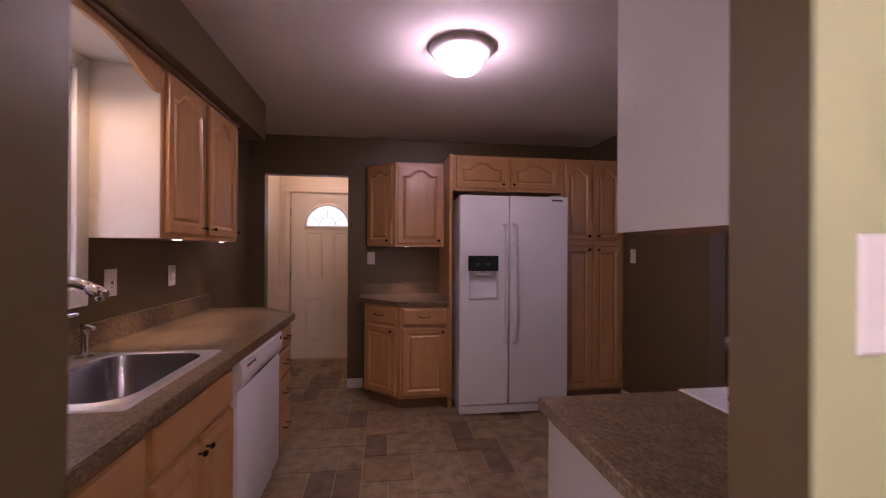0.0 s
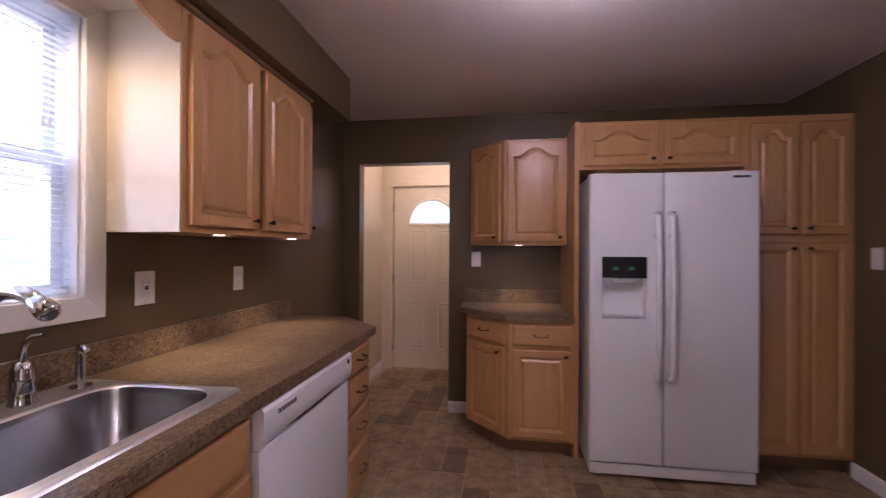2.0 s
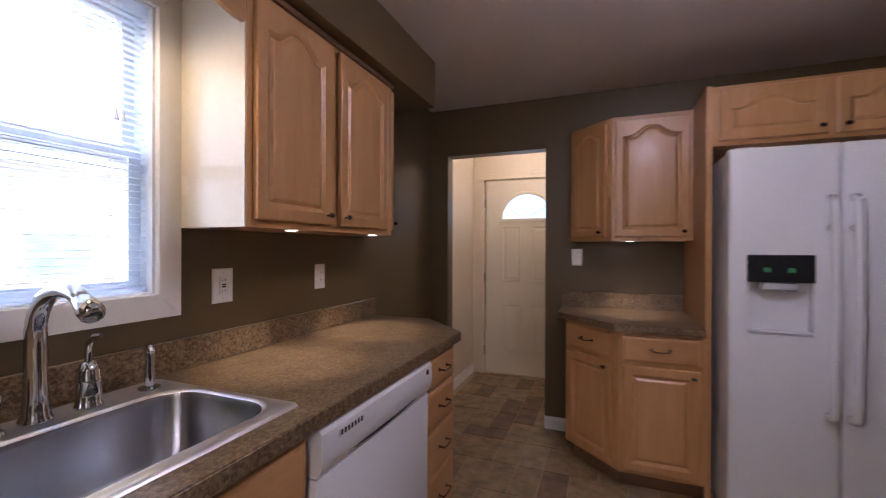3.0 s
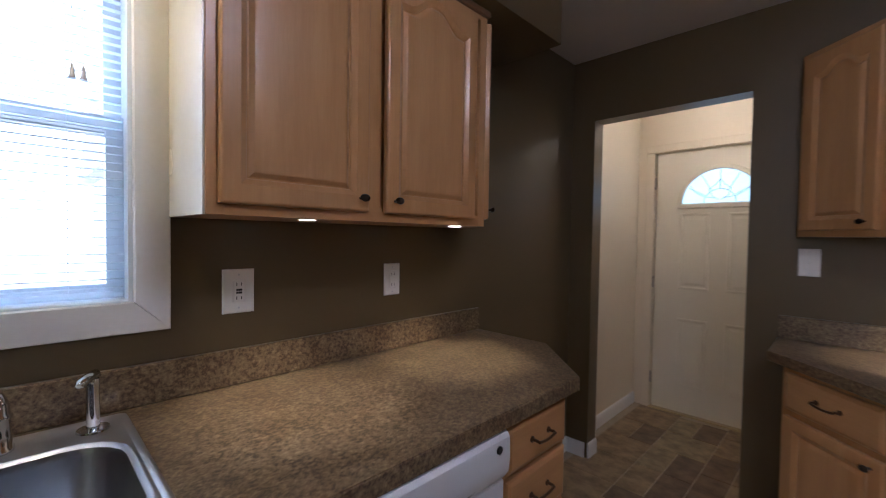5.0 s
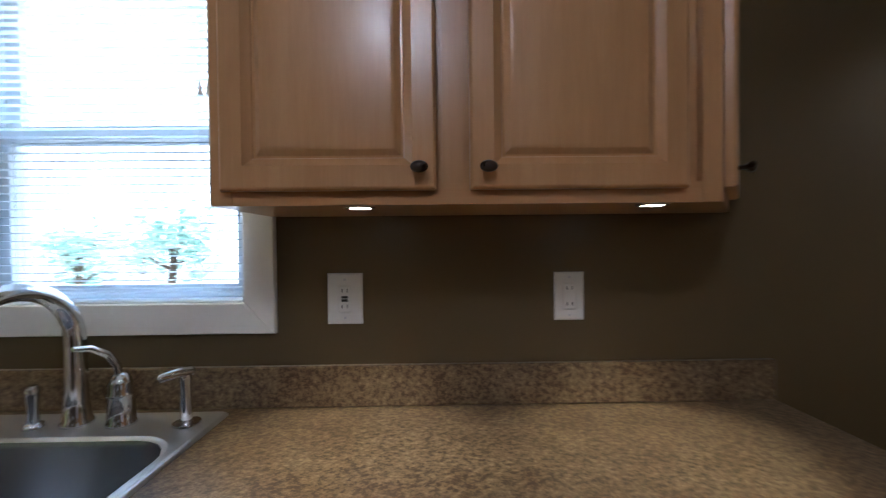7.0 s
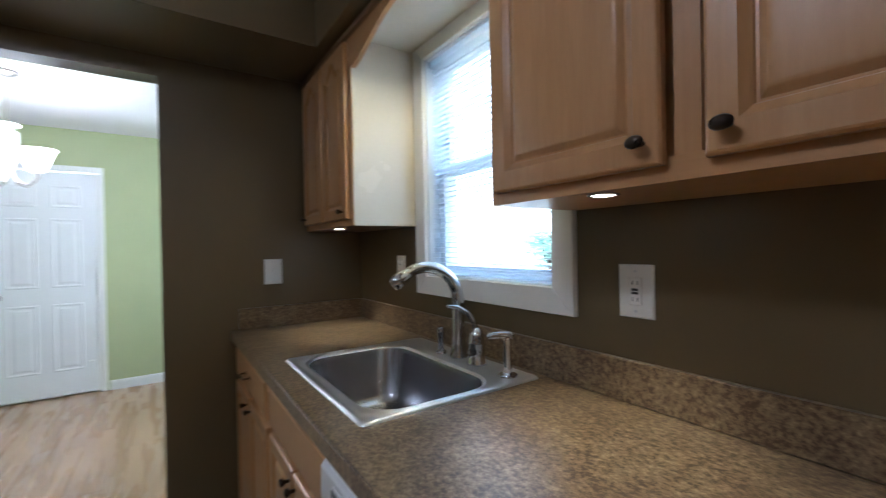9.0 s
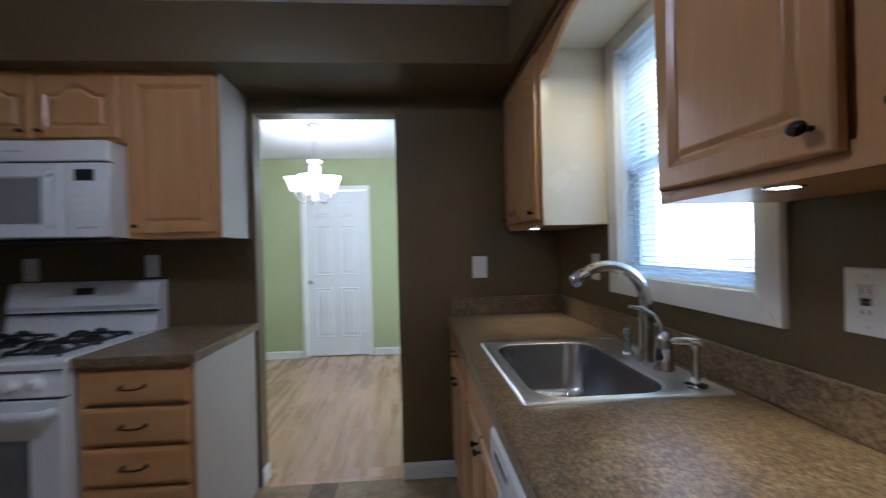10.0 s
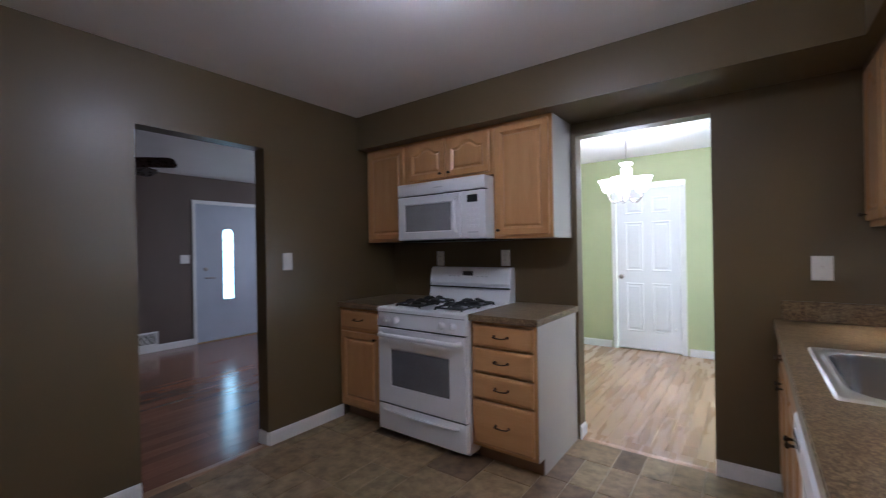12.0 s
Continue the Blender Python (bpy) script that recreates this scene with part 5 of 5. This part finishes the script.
part("stop", Shape().box(0, DWID, 0.045, 0.06, 0, 2.045), WHITE_TRIM, dr)
part("door_stop", Shape().lathe([(0.012, 0.0), (0.008, 0.02), (0.010, 0.05)], (DWID - 0.06, 0.006, 0.30), 10, "y"), WHITE_TRIM, dr, "small white bumper")

# front door of the living room: a tall narrow light
LW = LD1 - LD0
dr = thing("door_3", pose(LIVE_END, LD1, 0, 0, 0, -90), "pale blue-grey front door with a tall narrow leaded light, closed", "door", kind="structure")
door_casing(dr, LW, 2.045, 0.050)
w, h = LW - 0.02, 2.03
sl = part("slab", Shape().box(0, w, 0, 0.04, 0, h, 0.003), BLUE_DOOR, dr, m=pose(0.01, 0.015, 0.012))
lx, lw, z0, z1 = 0.463, 0.078, 0.60, 1.67
oval = [(lx - lw, z0), (lx + lw, z0)] + [(lx + lw * math.cos(math.pi * i / 8), z1 - 0.06 + 0.06 * math.sin(math.pi * i / 8)) for i in range(9)]
big = [(lx + (x - lx) * 1.22, (z0 + z1) / 2 + (z - (z0 + z1) / 2) * 1.035) for x, z in oval]
part("light_frame", Shape().rings([[(x, 0.0, z) for x, z in big], [(x, -0.012, z) for x, z in big], [(x, -0.003, z) for x, z in oval]], False, False), BLUE_DOOR, sl)
part("door_light", Shape().rings([[(x, -0.002, z) for x, z in oval], [(x, -0.004, z) for x, z in oval]]), glow("front_door_daylight", (0.56, 0.86, 0.95), 2.0, (0.5, 0.6, 0.65)), sl, "daylit leaded glass light")
for z in (0.85, 1.10, 1.35, 1.52):
    part("lead_came", Shape().tube([(lx - lw, -0.007, z - 0.03), (lx, -0.007, z), (lx + lw, -0.007, z - 0.03)], 0.005, 5), NICKEL, sl)
for q in ((0.0, 0.02, 0.0, 2.05), (LW - 0.02, LW, 0.0, 2.05), (0.02, LW - 0.02, 2.03, 2.05)):
    part("jamb", Shape().box(q[0], q[1], 0.057, 0.10, q[2], q[3]), WHITE_TRIM, dr)
part("lock", Shape().lathe([(0.028, 0.0), (0.028, 0.012), (0.018, 0.018)], (0.14, 0.015, 1.08), 16, "y"), NICKEL, dr, "round deadbolt", smooth=50)
part("door_handle", Shape().tube([(0.14, 0.015, 0.95), (0.14, -0.04, 0.95), (0.20, -0.045, 0.95), (0.25, -0.042, 0.945)], 0.010, 8), NICKEL, dr, "lever handle", smooth=50)
part("threshold", Shape().box(0.0, LW, -0.02, 0.06, 0.0, 0.012, 0.003), BRASS, dr)
plate(pose(LIVE_END, 0.785, 1.236, 0, 0, -90), "white double switch plate beside the front door", "switch", 2)
vent = thing("wall_vent", pose(LIVE_END, 1.27, 0.175, 0, 0, -90), "white wall register above the living room baseboard", "vent")
part("frame", rect_hole(Shape(), 0.27, 0.19, 0.012, (0.025, 0.245, 0.025, 0.165), 0.010, 0.003), WHITE_TRIM, vent, m=pose(-0.135, -0.012, -0.095))
for i in range(9):
    part("slat", Shape().box(-0.109, 0.109, -0.010, -0.004, -0.068 + i * 0.0155, -0.061 + i * 0.0155), PLATE, vent)
part("duct", Shape().box(-0.109, 0.109, -0.0035, -0.001, -0.069, 0.069), DARK_SLOT, vent, "dark duct behind the slats")

# dark flat screen on the living room wall
tv = thing("television", pose(LIVE_END, 4.80, 0.72, 0, 0, -90), "dark flat screen in a black frame on the living room wall", "television")
part("frame", rect_hole(Shape(), 1.30, 0.86, 0.05, (0.05, 1.25, 0.06, 0.81), 0.012, 0.004), BLACK, tv, m=pose(0, -0.05, 0))
part("screen", Shape().box(0.05, 1.25, -0.0405, -0.0385, 0.06, 0.81), DARK_GLASS, tv, "dark glossy screen")
plate(pose(LIVE_END, 5.12, 0.40, 0, 0, -90), "white outlet plate low on the living room wall", "outlet")

# ceiling fan in the living room
fan = thing("ceiling_fan", pose(4.64, 2.09, CEIL), "dark ceiling fan with wooden blades in the living room", "ceiling fan")
part("rod", Shape().lathe([(0.06, 0.0), (0.05, -0.03), (0.016, -0.05), (0.016, -0.12), (0.09, -0.14), (0.11, -0.17), (0.10, -0.22), (0.05, -0.25)], (0, 0, 0), 20), BRONZE, fan, smooth=50)
for i in range(5):
    ang = 72 * i + 12
    bl = Shape().prism([(0.16, -0.055), (0.40, -0.075), (0.66, -0.075), (0.69, -0.04), (0.69, 0.04), (0.66, 0.075), (0.40, 0.075), (0.16, 0.055)], -0.009, 0.009)
    part("blade", bl, BRONZE, fan, m=pose(0, 0, -0.20, 0, 0, ang) @ pose(0, 0, 0, -24, 0, 0))
    part("blade_arm", Shape().box(0.08, 0.20, -0.015, 0.015, -0.004, 0.004), BRONZE, fan, m=pose(0, 0, -0.19, 0, 0, ang))

# chandelier in the dining room
ch = thing("chandelier", pose(0.465, -0.90, CEIL), "white chandelier with lit upturned glass shades", "chandelier")
part("canopy", Shape().lathe([(0.065, 0.0), (0.062, -0.015), (0.030, -0.030), (0.008, -0.035)], (0, 0, 0), 20), NICKEL, ch, smooth=50)
part("stem", Shape().lathe([(0.005, -0.03), (0.005, -0.31), (0.012, -0.315), (0.006, -0.33)], (0, 0, 0), 10), NICKEL, ch, smooth=50)
part("top_shade", Shape().lathe([(0.012, -0.350), (0.048, -0.342), (0.060, -0.330), (0.050, -0.322), (0.010, -0.318)], (0, 0, 0), 20, caps=False), BELL, ch, "lit white glass cap", smooth=60)
part("column", Shape().lathe([(0.008, -0.35), (0.048, -0.372), (0.052, -0.38), (0.050, -0.46), (0.030, -0.50), (0.038, -0.56), (0.018, -0.62), (0.024, -0.66), (0.004, -0.70)], (0, 0, 0), 16), WHITE_TRIM, ch, smooth=50)
for i in range(5):
    a = 72 * i + 14
    mm = pose(0, 0, 0, 0, 0, a)
    part("arm", Shape().tube([(0.02, 0, -0.62), (0.05, 0, -0.69), (0.11, 0, -0.705), (0.16, 0, -0.66), (0.165, 0, -0.60)], 0.005, 8), NICKEL, ch, m=mm, smooth=60)
    part("shade", Shape().lathe([(0.020, -0.600), (0.040, -0.590), (0.056, -0.555), (0.066, -0.515), (0.088, -0.480), (0.085, -0.480), (0.062, -0.515), (0.052, -0.555), (0.036, -0.586)], (0.165, 0, 0), 18, caps=False), BELL, ch, "lit white bell shade", m=mm, smooth=60)
lamp("chandelier_bulbs", "POINT", (0.462, -0.90, CEIL - 0.46), 30, (1.0, 0.90, 0.86), size=0.16)
# hall ceiling lamp, out of sight of the doorway
hl = thing("hall_light", pose(-0.60, 4.76, CEIL), "small lit globe light on the hall ceiling", "ceiling light")
part("base", Shape().lathe([(0.07, 0.0), (0.07, -0.02), (0.05, -0.03)], (0, 0, 0), 20), NICKEL, hl, smooth=50)
part("globe", Shape().lathe([(0.045, -0.028), (0.066, -0.045), (0.074, -0.068), (0.064, -0.094), (0.036, -0.112), (0.006, -0.117)], (0, 0, 0), 20), BELL, hl, "lit white glass globe", smooth=60)

# unseen windows, added to light the dining room and the living room
for nm, m, w, h in (("unseen_window_2", pose(-1.36, -1.7, 0.85, 0, 0, 90), 1.4, 1.25), ("unseen_window_3", pose(3.2, -1.635, 0.85, 0, 0, 0), 1.6, 1.25)):
    wn = thing(nm, m, "unseen white framed window with two panes, added to let in fill light", "window", kind="structure")
    for x0, x1 in ((0.0, w / 2 - 0.01), (w / 2 + 0.01, w)):
        for q in ((x0, x0 + 0.05, 0, h), (x1 - 0.05, x1, 0, h), (x0 + 0.05, x1 - 0.05, 0, 0.05), (x0 + 0.05, x1 - 0.05, h - 0.05, h)):
            part("window_frame", Shape().box(q[0], q[1], -0.03, 0.0, q[2], q[3]), VINYL, wn)
        pn = part("pane", Shape().box(x0 + 0.05, x1 - 0.05, -0.018, -0.014, 0.05, h - 0.05), PANE, wn)
        pn.visible_shadow = False

# ---- outdoors ----
setting("backdrop", Shape().box(-57, -56, -90, 90, -0.7, 70).box(-56, 20, -91, -90, -0.7, 70), glow("hazy_sky", (0.90, 0.97, 1.0), 2.2, (0.7, 0.7, 0.7)), "bright hazy sky beyond the gardens", "sky")
setting("ground", Shape().box(-60, 60, -95, 95, -0.75, -0.70), GRASS, "sunlit lawn round the house", "ground")
setting("pavement", Shape().box(-55.9, -2.2, -89.9, 59, -0.70, -0.66), CONCRETE, "pale sunlit concrete yard and street", "pavement")
# the neighbour's white house across the yard, and the trees
HX, HY0, HLEN = -8.6, 3.1, 9.0
nb = thing("neighbour_house", pose(HX, HY0, -0.66), "white sided neighbouring house with teal-tinted windows and a pale roof", "house")
part("wall", Shape().box(-6, 0.0, 0, HLEN, 0, 3.3), SIDING, nb)
for i in range(16):
    z = 0.2 * i
    part("siding_board", Shape().rings([[(0.0, 0, z), (0.022, 0, z), (0.004, 0, z + 0.2)], [(0.0, HLEN, z), (0.022, HLEN, z), (0.004, HLEN, z + 0.2)]]), SIDING, nb)
part("roof", Shape().rings([[(-6.4, -0.3, 3.28), (0.4, -0.3, 3.28), (-3.0, -0.3, 5.0)], [(-6.4, HLEN + 0.3, 3.28), (0.4, HLEN + 0.3, 3.28), (-3.0, HLEN + 0.3, 5.0)]]), ROOFING, nb)
for y_ in (1.6, 3.2, 6.0):
    nw = part("window", Shape().box(0.02, 0.05, y_, y_ + 1.05, 1.40, 2.30, 0.006), WHITE_TRIM, nb, "white framed window of the house")
    for za, zb in ((1.46, 1.82), (1.88, 2.24)):
        part("pane", Shape().box(0.048, 0.054, y_ + 0.06, y_ + 0.99, za, zb), TEAL_GLASS, nw, "teal-tinted window pane")


def tree(x, y, h, seed, spread):
    rnd = random.Random(seed)
    t = thing("tree", pose(x, y, -0.66), "leafy green tree beside the street", "tree", group="garden trees")
    part("trunk", Shape().tube([(0, 0, -0.1), (0.05, 0.02, h * 0.25), (0.02, 0.08, h * 0.5), (0.08, 0.03, h * 0.8)], [0.17, 0.13, 0.10, 0.04], 10), BARK, t, smooth=60)
    tips = []
    for i in range(9):
        a, z = rnd.uniform(0, 6.28), h * rnd.uniform(0.10, 0.62)
        end = Vector((spread * 0.75 * math.cos(a), spread * 0.75 * math.sin(a), z + h * rnd.uniform(0.08, 0.25)))
        part("limb", Shape().tube([(0.04, 0.04, z), end * 0.5 + Vector((0, 0, z * 0.5)) * 0.9, end], [0.06, 0.04, 0.015], 6), BARK, t, smooth=60)
        tips.append(end)
    vs, fs = [], []
    for k in range(850):
        c = rnd.choice(tips) + Vector((rnd.gauss(0, 1), rnd.gauss(0, 1), rnd.gauss(0, 0.8))) * spread * 0.33
        u = Vector((rnd.gauss(0, 1), rnd.gauss(0, 1), rnd.gauss(0, 0.6))).normalized()
        v = u.cross(Vector((rnd.gauss(0, 1), rnd.gauss(0, 1), rnd.gauss(0, 1)))).normalized()
        s_ = rnd.uniform(0.09, 0.19)
        b = len(vs)
        vs += [c - u * s_, c + v * s_ * 0.5, c + u * s_, c - v * s_ * 0.5]
        fs.append((b, b + 1, b + 2, b + 3))
    me = bpy.data.meshes.new("crown")
    me.from_pydata([tuple(q) for q in vs], [], fs)
    tagged(part("crown", me, LEAF, t), kind="stuff")


tree(-13.5, -6.0, 3.5, 3, 1.1)
tree(-15.0, -10.2, 3.0, 5, 1.1)
tree(-16.0, 12.4, 6.4, 12, 1.7)
tree(-30, -18.5, 3.6, 31, 1.9)
tree(-33, -26.5, 4.2, 32, 2.2)

# ---- floors, last ----
ftile = setting("floor", Shape().box(WEST - 0.15, EAST + 0.02, SOUTH - T, HALL_END + 0.12, -0.10, -0.004), GROUT, "slate-look tile floor in a mixed pattern of browns", "floor")
U = 0.1545
JOINT = 0.0050
GX0, GY0 = -0.262 - U * 7, 3.095 - U * 18
NX, NY_ = 24, 33
used = [[False] * NY_ for _ in range(NX)]
rnd = random.Random(11)
meshes = {}


def tile_mesh(a, b):
    if (a, b) not in meshes:
        g, e = JOINT / 2, 0.0035
        w_, h_ = a * U, b * U
        sh = Shape()
        lay = lambda d, z: [(g + d, g + d, z), (w_ - g - d, g + d, z), (w_ - g - d, h_ - g - d, z), (g + d, h_ - g - d, z)]
        sh.rings([lay(0, -0.006), lay(0, -0.0015), lay(e, 0.0)], False, True)
        me = mesh_of(sh, "tile")
        me.materials.append(TILE if a * b > 2 else SMALL_TILE)
        meshes[(a, b)] = me
    return meshes[(a, b)]


def under_cabinets(cx, cy):
    """Floor that no one can see, below the fitted cabinets."""
    if cx < -0.72 and cy < 3.0:
        return True
    if cy > NORTH - 0.5 and cy < NORTH and cx > 0.2:
        return True
    if cy < 1.05 and cx > 0.56:
        return True
    return cx < WEST or cx > EAST + 0.01 or cy < SOUTH - 0.02 or cy > HALL_END or (cy > NORTH + 0.02 and cx > 0.9)


for j in range(NY_):
    for i in range(NX):
        if used[i][j]:
            continue
        cx, cy = GX0 + (i + 0.5) * U, GY0 + (j + 0.5) * U
        if under_cabinets(cx, cy):
            continue
        opts = [(1, 2), (1, 2), (2, 2), (1, 2), (2, 1), (2, 2), (2, 3), (2, 2)]
        rnd.shuffle(opts)
        for a, b in opts + [(1, 1)]:
            if i + a > NX or j + b > NY_:
                continue
            if any(used[i + p][j + q] for p in range(a) for q in range(b)):
                continue
            x1_, y1_ = GX0 + (i + a) * U, GY0 + (j + b) * U
            if x1_ > EAST + 0.16 or (j * U + GY0) < SOUTH - 0.2:
                continue
            break
        for p in range(a):
            for q in range(b):
                used[i + p][j + q] = True
        part("tile", tile_mesh(a, b), TILE, ftile, m=pose(GX0 + i * U, GY0 + j * U, 0))


def planks(name, x0, x1, y0, y1, wdt, material, joint_label, seed, lo, hi, limit=300):
    """A plank floor whose boards run along y."""
    fl = setting(name, Shape().box(x0, x1, y0, y1, -0.10, -0.004), SUBFLOOR, joint_label, "floor")
    rnd = random.Random(seed)
    cache = {}
    x = x0
    while x < x1 - 0.001:
        y = y0 - rnd.uniform(0, 0.8)
        while y < y1:
            l_ = rnd.choice((lo, (lo + hi) / 2, hi, lo * 1.3))
            a, b = max(y, y0), min(y + l_, y1)
            y += l_
            if b - a < 0.02:
                continue
            key = round(b - a, 3)
            if key not in cache:
                g, e = 0.0006, 0.0012
                w_ = wdt
                lay = lambda d, z: [(g + d, g + d, z), (w_ - g - d, g + d, z), (w_ - g - d, key - g - d, z), (g + d, key - g - d, z)]
                me = mesh_of(Shape().rings([lay(0, -0.006), lay(0, -0.001), lay(e, 0.0)], False, True), "plank")
                me.materials.append(material)
                cache[key] = me
            part("plank", cache[key], material, fl, m=pose(x, a, 0))
        x += wdt
    return fl


planks("floor_dining", -1.25, 2.60, DINE_END - 0.05, SOUTH - T + 0.0, 0.0875, OAK, "light oak plank floor of the dining room", 4, 0.75, 1.7)
planks("floor_living", EAST + 0.02, LIVE_END + 0.06, -1.65, 5.5, 0.0960, CHERRY, "glossy red-brown plank floor of the living room", 6, 0.9, 2.0)
setting("threshold_dining", Shape().rings([[(DOOR_W + 0.002, y, z) for y, z in ((SOUTH - T - 0.03, 0.0), (SOUTH - T - 0.015, 0.009), (SOUTH - 0.03, 0.009), (SOUTH - 0.005, 0.0))],
                                           [(DOOR_E - 0.002, y, z) for y, z in ((SOUTH - T - 0.03, 0.0), (SOUTH - T - 0.015, 0.009), (SOUTH - 0.03, 0.009), (SOUTH - 0.005, 0.0))]]),
        OAK, "oak threshold strip in the dining room opening", "threshold")
setting("threshold_living", Shape().rings([[(x, LIVE_S + 0.002, z) for x, z in ((EAST - 0.01, 0.0), (EAST + 0.005, 0.008), (EAST + 0.045, 0.008), (EAST + 0.06, 0.0))],
                                           [(x, LIVE_N - 0.002, z) for x, z in ((EAST - 0.01, 0.0), (EAST + 0.005, 0.008), (EAST + 0.045, 0.008), (EAST + 0.06, 0.0))]]),
        OAK, "wooden threshold strip in the living room opening", "threshold")
